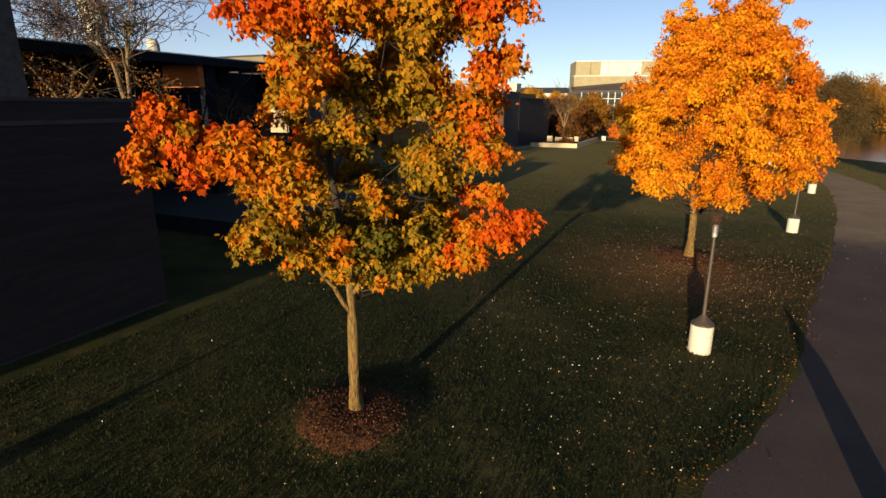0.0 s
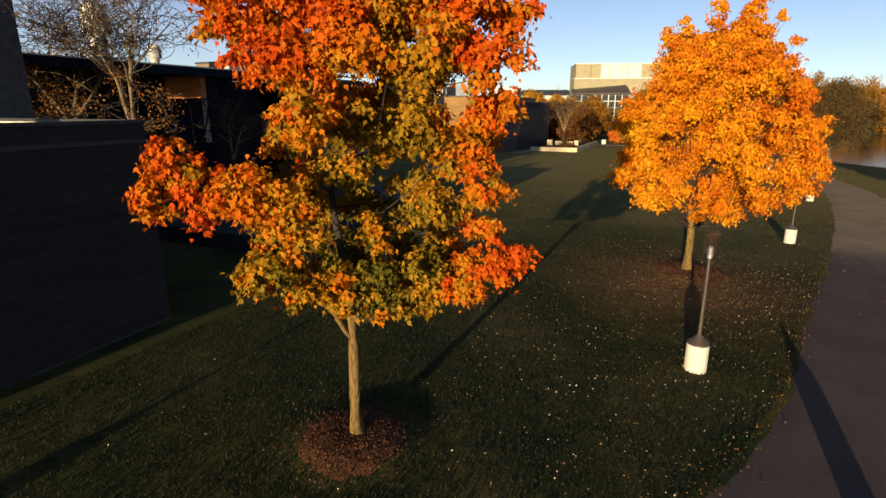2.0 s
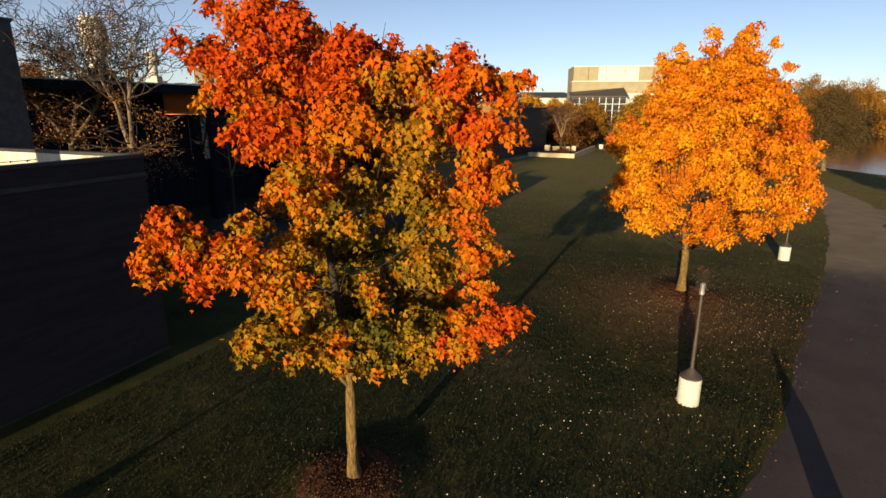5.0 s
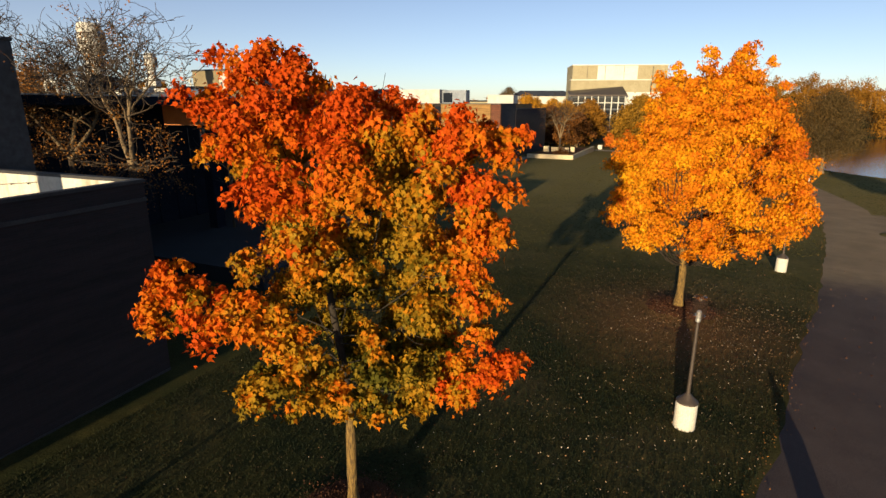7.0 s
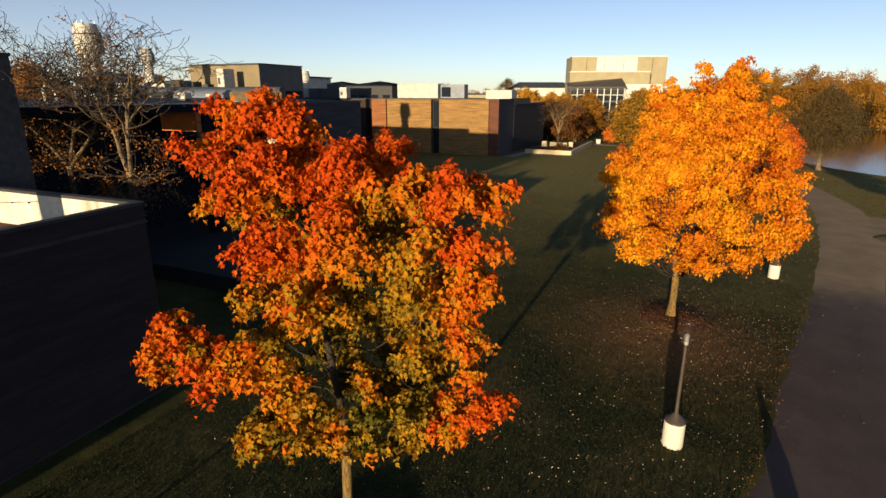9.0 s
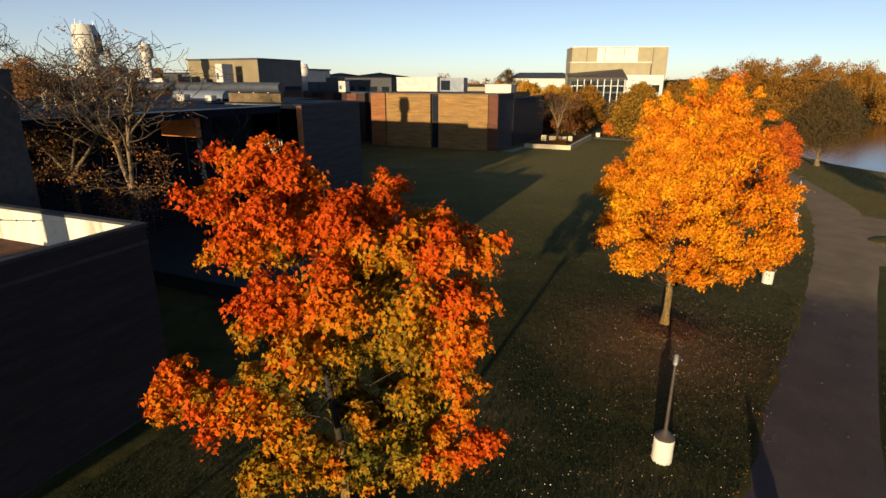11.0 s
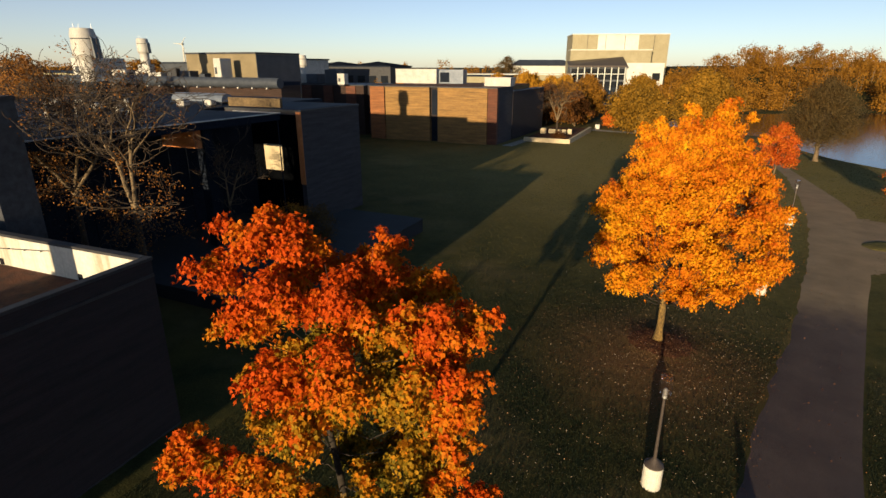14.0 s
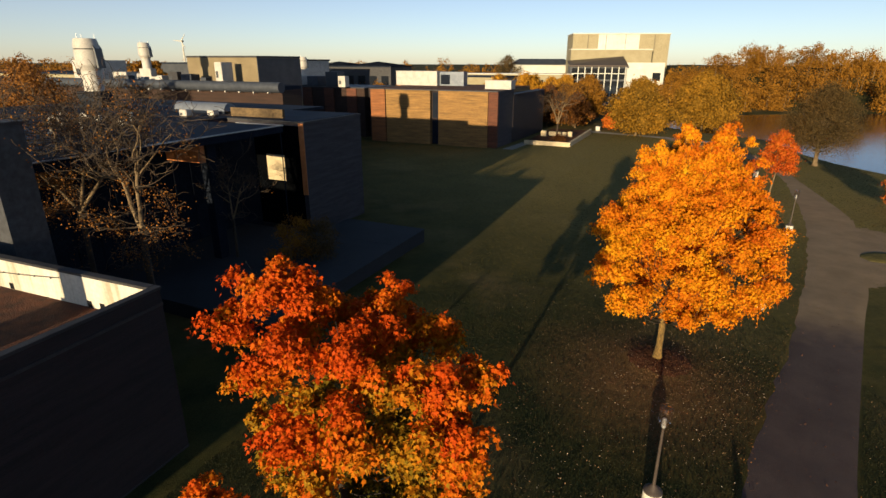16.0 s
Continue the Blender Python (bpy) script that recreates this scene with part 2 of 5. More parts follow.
M_ASPHALT = surf("worn_asphalt", (0.07, 0.051, 0.046), (0.095, 0.07, 0.061), 0.5, 40.0, 0.92, 0.4, dist=0.02, stain=(0.056, 0.045, 0.045), spec=0.15)
na, la = M_ASPHALT.node_tree.nodes, M_ASPHALT.node_tree.links
pa = na["Principled BSDF"]
newer = pa.inputs["Base Color"].links[0].from_socket
ca = na.new("ShaderNodeTexCoord").outputs["Object"]
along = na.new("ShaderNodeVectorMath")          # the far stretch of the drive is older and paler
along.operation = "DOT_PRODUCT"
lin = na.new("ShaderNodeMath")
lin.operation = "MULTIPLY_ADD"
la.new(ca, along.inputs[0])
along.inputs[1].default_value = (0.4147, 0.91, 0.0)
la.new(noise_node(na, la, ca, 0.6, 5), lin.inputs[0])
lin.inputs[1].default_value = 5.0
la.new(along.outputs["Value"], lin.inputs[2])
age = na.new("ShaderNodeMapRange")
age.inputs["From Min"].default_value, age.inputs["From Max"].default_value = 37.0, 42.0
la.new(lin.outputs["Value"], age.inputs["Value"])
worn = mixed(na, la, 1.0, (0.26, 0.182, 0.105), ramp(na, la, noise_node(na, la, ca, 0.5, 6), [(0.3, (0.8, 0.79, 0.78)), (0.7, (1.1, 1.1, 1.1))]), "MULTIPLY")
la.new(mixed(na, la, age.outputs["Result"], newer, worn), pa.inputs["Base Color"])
M_MULCH = surf("bark_mulch", (0.055, 0.024, 0.013), (0.125, 0.053, 0.024), 1.6, 28.0, 0.95, 0.8, dist=0.05, spec=0.1)
M_CONCRETE = surf("cast_concrete", (0.50, 0.47, 0.40), (0.62, 0.58, 0.50), 2.0, 45.0, 0.85, 0.3, stain=(0.42, 0.38, 0.32))
M_SLABS = surf("near_black_slabs", (0.014, 0.016, 0.02), (0.021, 0.023, 0.028), 0.5, 14.0, 0.9, 0.2)
M_FIN = surf("blue_grey_panel", (0.038, 0.04, 0.046), (0.054, 0.056, 0.062), 0.15, 3.0, 0.8, 0.03)
M_PAVING = surf("concrete_paving", (0.24, 0.215, 0.18), (0.32, 0.285, 0.24), 0.5, 18.0, 0.9, 0.2)
M_BRONZE = surf("brown_painted_steel", (0.055, 0.042, 0.035), (0.085, 0.066, 0.055), 4.0, 60.0, 0.5, 0.1, metal=0.3)
mb, nb, lb, pb = nodes_of("maple_bark")
mp = nb.new("ShaderNodeMapping")
mp.inputs["Scale"].default_value = (1.0, 1.0, 0.14)
lb.new(nb.new("ShaderNodeTexCoord").outputs["Object"], mp.inputs["Vector"])
furrow = noise_node(nb, lb, mp.outputs["Vector"], 34.0, 5)
blotch = ramp(nb, lb, noise_node(nb, lb, mp.outputs["Vector"], 5.0, 4), [(0.3, (0.7, 0.7, 0.7)), (0.7, (1.25, 1.2, 1.1))])
lb.new(mixed(nb, lb, 1.0, ramp(nb, lb, furrow, [(0.36, (0.04, 0.022, 0.006)), (0.54, (0.165, 0.10, 0.023)), (0.76, (0.28, 0.18, 0.046))]), blotch, "MULTIPLY"), pb.inputs["Base Color"])
pb.inputs["Roughness"].default_value = 0.9
bb = nb.new("ShaderNodeBump")
bb.inputs["Strength"].default_value, bb.inputs["Distance"].default_value = 0.9, 0.03
lb.new(furrow, bb.inputs["Height"])
lb.new(bb.outputs["Normal"], pb.inputs["Normal"])
M_BARK = mb
M_CHIP = leaf_mat("bark_chips", [(0.03, 0.013, 0.007), (0.065, 0.027, 0.013), (0.125, 0.052, 0.024)], 1.5, thin=0.0)
# darker copy of the maple bark, with the crown's shade put into it
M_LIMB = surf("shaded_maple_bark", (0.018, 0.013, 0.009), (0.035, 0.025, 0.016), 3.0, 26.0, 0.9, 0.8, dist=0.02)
M_TWIG = surf("grey_twig_bark", (0.10, 0.066, 0.034), (0.19, 0.132, 0.07), 2.0, 30.0, 0.9, 0.5)
# near-black brick: the shade on its walls is put into the colour
M_BRICK = brick_mat("shade_dark_brick", (0.015, 0.010, 0.012), (0.023, 0.014, 0.015), (0.02, 0.016, 0.019), 24.5)
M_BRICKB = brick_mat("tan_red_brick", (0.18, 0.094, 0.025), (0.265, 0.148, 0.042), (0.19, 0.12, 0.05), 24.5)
# brick with sunlight put into its brighter orange
M_EDGE = surf("sun_orange_brick", (0.42, 0.14, 0.04), (0.52, 0.2, 0.065), 2.0, 30.0, 0.85, 0.2)
# pier brick in two tones, one darkened for shade, one lit
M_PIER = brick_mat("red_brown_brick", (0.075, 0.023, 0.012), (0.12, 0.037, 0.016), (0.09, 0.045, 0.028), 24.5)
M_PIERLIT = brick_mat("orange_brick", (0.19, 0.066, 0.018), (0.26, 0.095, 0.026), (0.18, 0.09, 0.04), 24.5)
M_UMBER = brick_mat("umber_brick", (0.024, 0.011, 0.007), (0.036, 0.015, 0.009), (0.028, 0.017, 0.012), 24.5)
# brick with blue shade put into its colour
M_SHADEBRICK = brick_mat("shade_blue_black_brick", (0.032, 0.030, 0.038), (0.045, 0.04, 0.048), (0.042, 0.04, 0.045), 24.5)
M_DARKTWIG = surf("thin_dark_twigs", (0.024, 0.016, 0.010), (0.062, 0.041, 0.024), 2.0, 30.0, 0.9, 0.3)
M_COPING = surf("dark_metal_coping", (0.035, 0.035, 0.04), (0.06, 0.058, 0.06), 1.5, 30.0, 0.6, 0.1, metal=0.4)
mv, nv, lv, pv = nodes_of("white_roof_membrane")
mpv = nv.new("ShaderNodeMapping")
mpv.inputs["Scale"].default_value = (1.6, 1.6, 0.12)
cv = nv.new("ShaderNodeTexCoord").outputs["Object"]
lv.new(cv, mpv.inputs["Vector"])
streak = ramp(nv, lv, noise_node(nv, lv, mpv.outputs["Vector"], 1.1, 3), [(0.36, (0.34, 0.30, 0.22)), (0.5, (0.50, 0.47, 0.40)), (0.7, (0.56, 0.53, 0.47))])
lv.new(mixed(nv, lv, 1.0, streak, ramp(nv, lv, noise_node(nv, lv, cv, 9.0, 4), [(0.3, (0.85, 0.85, 0.85)), (0.7, (1.08, 1.08, 1.08))]), "MULTIPLY"), pv.inputs["Base Color"])
pv.inputs["Roughness"].default_value = 0.75
M_WHITE = mv
M_GRAVEL = surf("brown_roof_gravel", (0.038, 0.011, 0.004), (0.115, 0.032, 0.009), 1.6, 14.0, 0.95, 1.0, dist=0.09)
M_ROOF = surf("grey_roof_membrane", (0.009, 0.013, 0.024), (0.016, 0.023, 0.04), 0.4, 15.0, 0.7, 0.05, spec=0.06, stain=(0.02, 0.021, 0.024))
M_METAL = surf("galvanised_metal", (0.30, 0.30, 0.30), (0.42, 0.41, 0.40), 1.0, 25.0, 0.45, 0.05, metal=0.6)
M_SKYMETAL = surf("blue_grey_metal_and_shade", (0.13, 0.15, 0.19), (0.19, 0.21, 0.25), 1.0, 25.0, 0.4, 0.05, metal=0.3)
M_PAINT = surf("white_painted_steel", (0.36, 0.34, 0.31), (0.48, 0.455, 0.42), 0.8, 25.0, 0.6, 0.05)
M_TAN = surf("tan_concrete_panel", (0.25, 0.215, 0.13), (0.31, 0.27, 0.17), 0.25, 12.0, 0.85, 0.1)
M_DRAB = surf("drab_concrete_panel", (0.15, 0.118, 0.066), (0.21, 0.165, 0.095), 0.25, 12.0, 0.85, 0.1)
# parapet brick, with the shadow lying across it put into a darker colour
M_OLIVEBRICK = surf("shade_olive_brick", (0.075, 0.05, 0.026), (0.15, 0.10, 0.045), 0.9, 6.0, 0.9, 0.5)
M_BUFF = surf("buff_concrete", (0.46, 0.37, 0.23), (0.56, 0.46, 0.3), 1.0, 16.0, 0.85, 0.2)
M_CREAM = surf("pale_limestone_panel", (0.47, 0.465, 0.42), (0.57, 0.56, 0.51), 0.3, 14.0, 0.85, 0.1)
M_SHALE = surf("dark_sheet_metal", (0.045, 0.05, 0.06), (0.07, 0.075, 0.085), 0.5, 12.0, 0.55, 0.1, metal=0.3)
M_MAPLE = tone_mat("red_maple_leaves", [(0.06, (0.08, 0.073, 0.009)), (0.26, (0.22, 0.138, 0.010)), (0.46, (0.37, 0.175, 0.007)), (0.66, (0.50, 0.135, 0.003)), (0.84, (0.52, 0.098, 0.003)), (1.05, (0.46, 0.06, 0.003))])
M_GOLD = tone_mat("golden_maple_leaves", [(0.05, (0.72, 0.37, 0.004)), (0.35, (0.68, 0.275, 0.003)), (0.65, (0.60, 0.185, 0.003)), (0.95, (0.44, 0.085, 0.003))])
M_OLIVE = leaf_mat("olive_leaves", [(0.14, 0.08, 0.010), (0.25, 0.13, 0.011), (0.35, 0.17, 0.012)], 0.15)
M_DUSK = leaf_mat("brown_green_leaves", [(0.045, 0.033, 0.014), (0.085, 0.057, 0.02), (0.135, 0.08, 0.025)], 0.2)
M_WOODS = leaf_mat("autumn_woods_leaves", [(0.12, 0.060, 0.010), (0.22, 0.100, 0.010), (0.32, 0.140, 0.011), (0.21, 0.104, 0.012)], 0.03)
M_AMBER = leaf_mat("amber_leaves", [(0.26, 0.13, 0.012), (0.42, 0.2, 0.012), (0.55, 0.27, 0.013)], 0.15)
M_RUST = leaf_mat("rust_leaves", [(0.42, 0.085, 0.008), (0.52, 0.13, 0.01), (0.58, 0.2, 0.012)], 0.3)
M_RED = leaf_mat("scarlet_leaves", [(0.38, 0.06, 0.005), (0.5, 0.095, 0.006), (0.55, 0.16, 0.01)], 0.3)
M_LITTER = leaf_mat("brown_leaf_litter", [(0.06, 0.036, 0.018), (0.11, 0.066, 0.03), (0.2, 0.125, 0.062)], 0.4)
M_WITHER = leaf_mat("rust_brown_leaves", [(0.06, 0.026, 0.009), (0.12, 0.048, 0.011), (0.2, 0.075, 0.014)], 0.3)
M_BROWNLEAF = leaf_mat("withered_leaves", [(0.11, 0.045, 0.014), (0.2, 0.085, 0.018), (0.32, 0.14, 0.026)], 0.4)
M_FALLEN = leaf_mat("fallen_leaves", [(0.30, 0.12, 0.05), (0.38, 0.23, 0.12), (0.48, 0.37, 0.25), (0.6, 0.51, 0.4)], 3.0, thin=0.15)


def glass_dark(name, tint):
    m, n, l, p = nodes_of(name)
    p.inputs["Base Color"].default_value = (*tint, 1)
    p.inputs["Roughness"].default_value, p.inputs["Metallic"].default_value = 0.06, 0.0
    p.inputs["Specular IOR Level"].default_value = 0.6
    return m


# near-black: shade put into the colour, also used on dark fittings
M_SHADEDARK = surf("shade_and_dark_fittings", (0.011, 0.014, 0.022), (0.016, 0.02, 0.03), 0.6, 12.0, 0.9, 0.02, spec=0.0)
# front glazing blackened: the shade round the pale panel is in its colour
M_PITCH = surf("shade_black_glazing", (0.0016, 0.0018, 0.0024), (0.003, 0.0034, 0.0042), 0.6, 12.0, 0.9, 0.02, spec=0.0)
M_GLASS = glass_dark("dark_window_glass", (0.012, 0.014, 0.018))
M_LENS = glass_dark("lamp_glass", (0.22, 0.15, 0.12))
M_LENS.node_tree.nodes["Principled BSDF"].inputs["Transmission Weight"].default_value = 0.9
M_LENS.node_tree.nodes["Principled BSDF"].inputs["Alpha"].default_value = 0.3
M_DUCT = surf("dull_grey_metal", (0.034, 0.04, 0.055), (0.06, 0.068, 0.085), 1.0, 25.0, 0.6, 0.05, metal=0.2)
mw, nw, lw, pw = nodes_of("lake_water")
pw.inputs["Base Color"].default_value = (0.012, 0.018, 0.02, 1)
pw.inputs["Roughness"].default_value, pw.inputs["IOR"].default_value = 0.08, 1.33
pw.inputs["Specular IOR Level"].default_value = 0.35
wb = nw.new("ShaderNodeBump")
wb.inputs["Strength"].default_value, wb.inputs["Distance"].default_value = 0.3, 0.06
lw.new(noise_node(nw, lw, nw.new("ShaderNodeTexCoord").outputs["Object"], 1.2, 4), wb.inputs["Height"])
lw.new(wb.outputs["Normal"], pw.inputs["Normal"])
M_WATER = mw

# ---- the lie of the land
GA = 24.5                           # the campus grid, degrees east of +y
CG, SG = math.cos(radians(GA)), math.sin(radians(GA))
LAKE = [(88, 60), (77, 82), (75, 97), (76, 106), (80, 118), (84, 128), (70, 148), (66, 157), (78, 172), (104, 188), (150, 196), (230, 180), (260, 110), (200, 60), (120, 45)]
WATER = -2.55


def inside(x, y, poly):
    hit = np.zeros(np.shape(x), bool)
    for (ax, ay), (bx, by) in zip(poly, poly[1:] + poly[:1]):
        cross = ((ay > y) != (by > y)) & (x < (bx - ax) * (y - ay) / (by - ay + 1e-12) + ax)
        hit ^= cross
    return hit


def edge_gap(x, y, poly):
    """Distance to a polygon's outline, minus inside."""
    best = np.full(np.shape(x), 1e9)
    for (ax, ay), (bx, by) in zip(poly, poly[1:] + poly[:1]):
        dx, dy = bx - ax, by - ay
        k = np.clip(((x - ax) * dx + (y - ay) * dy) / (dx * dx + dy * dy), 0, 1)
        best = np.minimum(best, np.hypot(x - ax - k * dx, y - ay - k * dy))
    return np.where(inside(x, y, poly), -best, best)


def land(x, y):
    """Height of the ground: a lawn that falls gently away and to the path, and a bank down to the lake."""
    x, y = np.asarray(x, float), np.asarray(y, float)
    s, w = x * CG - y * SG, x * SG + y * CG
    z = -0.013 * (np.clip(w, -20, 150) - 11) - 0.25 * (1 + np.tanh((s + 1.5) / 4))
    z = z + 0.03 * np.sin(x * 0.31 + 1) * np.sin(y * 0.23)
    gap = edge_gap(x, y, LAKE)
    bank = np.clip((gap + 4) / 12, 0, 1)
    z = np.where(gap < 8, (WATER - 0.8) + (z - WATER + 0.8) * bank * bank * (3 - 2 * bank), z)
    rise = np.clip((y - 203 + 0.05 * (x - 92)) / 70, 0, 1)
    z = z + 16 * np.exp(-((x - 168) / np.where(x < 168, 44, 75)) ** 2) * rise * rise * (3 - 2 * rise) * np.clip((520 - y) / 120, 0, 1)
    for mx, my, h, r in ((-2.0, 10.7, 0.2, 1.3), (12.2, 25.4, 0.14, 1.75)):
        z = z + h * np.exp(-(((x - mx) ** 2 + (y - my) ** 2) / (r * r)) ** 2)
    far = np.clip((np.hypot(x - 60, y - 120) - 260) / 900, 0, 1)
    return z * (1 - far) - 2.0 * far


def ground_z(x, y):
    return float(land(np.array([x]), np.array([y]))[0])


def steps(*runs):
    out = []
    for a, b, d in runs:
        out.append(np.arange(a, b, d))
    return np.unique(np.round(np.concatenate(out + [np.array([runs[-1][1]])]), 4))


ROAD_L = [(-30, -24), (-3, 1.5), (2.0, 6.0), (4.6, 8.7), (6.8, 10.5), (10.5, 14.4), (14.0, 19.3), (19.6, 26.1), (26.2, 35.0), (32.5, 43.8), (38.6, 53.5), (43.7, 62.7), (49.9, 74.8), (54.2, 85.0), (57, 97), (56, 112), (51, 124)]
ROAD_R = [(-22, -32), (6, -2.0), (10.5, 7.0), (13.2, 11.5), (16.3, 16.0), (18.8, 19.2), (21.3, 22.4), (28.4, 31.4), (31.5, 35.0), (36.5, 42.2), (41.5, 49.5), (45.0, 54.6), (47.9, 62.0), (50.6, 69.6), (53.6, 78.2), (58, 89.5), (61, 99), (60, 114), (55, 127)]

gx = steps((-4200, -400, 380), (-400, -60, 34), (-60, -14, 3), (-13, 22, 0.2), (22, 40, 0.6), (40, 130, 2.0), (130, 300, 10), (300, 4200, 390))
gy = steps((-4200, -300, 390), (-300, -20, 28), (-20, 4, 2), (4, 40, 0.2), (40, 60, 0.6), (60, 220, 2.2), (220, 500, 20), (500, 4500, 400))
GX, GY = np.meshgrid(gx, gy)
# tussocky turf, but level under the drive and the mulch
turf = np.clip(edge_gap(GX, GY, ROAD_L + ROAD_R[::-1]) / 0.4 - 0.6, 0, 1) * (GX > -14) * (GX < 60) * (GY > 4) * (GY < 110)
turf = turf * np.clip(np.hypot(GX + 2.1, GY - 10.5) - 0.9, 0.15, 1) * np.clip(np.hypot(GX - 12.3, GY - 25.3) - 1.0, 0.15, 1)
gv = np.stack([GX, GY, land(GX, GY) + turf * np.clip(np.random.default_rng(3).normal(0, 0.009, GX.shape), -0.03, 0.03)], -1).reshape(-1, 3)
nx = len(gx)
ii = (np.arange(len(gy) - 1)[:, None] * nx + np.arange(nx - 1)[None]).ravel()
ground_me = mesh_arrays("ground", gv, np.stack([ii, ii + 1, ii + nx + 1, ii + nx], 1))
ground_me.polygons.foreach_set("use_smooth", [True] * len(ground_me.polygons))
tagged(part("ground", ground_me, M_GRASS), "dark green mown lawn falling gently to a path and lake", "lawn", kind="structure")

bm = bmesh.new()
bm.faces.new([bm.verts.new((x, y, WATER)) for x, y in ((60, 40), (275, 40), (275, 215), (60, 215))])
tagged(part("water", bm, M_WATER), "still dark lake water reflecting blue sky", "lake", kind="structure")


def strip(bm, left, right, across=8, lift=0.035, ragged=0.1):
    """A paved strip between two edges, laid on the ground."""
    n = max(len(left), len(right)) * 10
    def along(pts):
        p = np.array(pts, float)
        d = np.r_[0, np.cumsum(np.hypot(*np.diff(p, axis=0).T))]
        t = np.linspace(0, d[-1], n)
        return np.stack([np.interp(t, d, p[:, 0]), np.interp(t, d, p[:, 1])], 1)
    a, b = along(left), along(right)
    for _ in range(4):
        a[1:-1], b[1:-1] = (a[:-2] + a[1:-1] * 2 + a[2:]) / 4, (b[:-2] + b[1:-1] * 2 + b[2:]) / 4
    a = a + rng.normal(0, ragged, (n, 1)) * (b - a) / np.linalg.norm(b - a, axis=1)[:, None]
    rows = []
    for p, q in zip(a, b):
        row = []
        for k in range(across + 1):
            x, y = p + (q - p) * k / across
            row.append(bm.verts.new((x, y, ground_z(x, y) + lift - (0.05 if k in (0, across) else 0))))
        rows.append(row)
    for r0, r1 in zip(rows, rows[1:]):
        for k in range(across):
            bm.faces.new((r0[k], r0[k + 1], r1[k + 1], r1[k]))


bm = bmesh.new()
strip(bm, ROAD_L, ROAD_R, ragged=0.10)
strip(bm, [(29.4, 35.2), (33.2, 35.6), (60, 38), (130, 22)], [(42.2, 55.2), (44.9, 50.6), (62, 49), (132, 33)], lift=0.03, ragged=0.0)
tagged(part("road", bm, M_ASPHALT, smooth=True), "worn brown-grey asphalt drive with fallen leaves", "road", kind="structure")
bm = bmesh.new()
strip(bm, [(38.5, 139.5), (46, 132.5), (50, 129), (64, 122)], [(37.5, 135), (45.5, 129), (49.5, 125), (62, 118)], 4, 0.04, 0.0)
strip(bm, [(12.5, 104), (18.0, 114.5)], [(14.5, 103), (19.5, 113.2)], 3, 0.05, 0.0)
tagged(part("pavement", bm, M_PAVING), "pale concrete footway across the lawn", "footway", kind="structure")


def mound(name, cx, cy, rx, ry, lift, material, label, category):
    """A low rough bed of loose stuff on the ground."""
    bm = bmesh.new()
    rings = [[bm.verts.new((cx, cy, ground_z(cx, cy) + lift))]]
    for k in range(1, 10):
        f, ring = k / 9, []
        for j in range(40):
            a = 2 * math.pi * j / 40
            wob = 1 + 0.16 * noise.noise((math.cos(a) * 1.6, math.sin(a) * 1.6, cx)) + 0.05 * noise.noise((math.cos(a) * 6, math.sin(a) * 6, cy))
            x, y = cx + rx * f * wob * math.cos(a), cy + ry * f * wob * math.sin(a)
            ring.append(bm.verts.new((x, y, ground_z(x, y) + lift * (1 - f ** 4) - 0.02 * (k == 9) + 0.03 * noise.noise((x * 3, y * 3, 0)))))
        rings.append(ring)
    for j in range(40):
        bm.faces.new((rings[0][0], rings[1][j], rings[1][(j + 1) % 40]))
    for r0, r1 in zip(rings[1:], rings[2:]):
        for j in range(40):
            bm.faces.new((r0[j], r1[j], r1[(j + 1) % 40], r0[(j + 1) % 40]))
    return tagged(part(name, bm, material, smooth=True), label, category)


mound("mulch_bed", -2.05, 10.65, 1.3, 1.35, 0.05, M_MULCH, "ring of dark brown bark mulch round a maple trunk", "mulch bed")
mound("mulch_bed", 12.3, 25.3, 1.75, 1.6, 0.05, M_MULCH, "ring of brown bark mulch round a golden maple", "mulch bed")
mound("grass_island", 38.8, 42.6, 2.4, 1.7, 0.16, M_GRASS, "small kerbless grass island in the drive", "grass island")

# ---- buildings, each with its own axes: x to the lawn, y along it, from its lawn-side corner


def slab(name, parent, material, *spec, label="", bevel=0.0):
    return part(name, boxes(*spec, bevel=bevel), material, parent, label)


left_b = thing("low_brick_building", (-9.85, 17.95, 0), "low dark brick building with a gravel roof and white parapet lining", "building", turn=-22.3)
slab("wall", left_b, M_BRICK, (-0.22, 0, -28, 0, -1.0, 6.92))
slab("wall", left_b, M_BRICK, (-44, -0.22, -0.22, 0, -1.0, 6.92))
slab("roof", left_b, M_GRAVEL, (-44, -0.22, -28, -0.22, 5.2, 5.66), label="roof of brown gravel and leaf litter")
slab("lining", left_b, M_WHITE, (-44, -0.224, -0.27, -0.224, 5.66, 6.92), label="white membrane lining the parapet")
slab("coping", left_b, M_COPING, (-0.27, 0.05, -28, 0.05, 6.92, 7.03), label="dark metal coping", bevel=0.015)
slab("coping", left_b, M_COPING, (-44, -0.275, -0.28, 0.05, 6.92, 7.03), label="dark metal coping", bevel=0.015)
slab("fascia", left_b, M_COPING, (0.0, 0.04, -28, 0.0, 6.3, 6.42))
slab("fascia", left_b, M_COPING, (0.0, 0.02, -28, 0.0, -0.25, 0.1))
for sx in (-2.9, -3.6, -8.3):
    slab("scupper", left_b, M_GLASS, (sx - 0.13, sx + 0.12, -0.29, -0.272, 5.68, 5.94), label="dark scupper opening")
bm = bmesh.new()
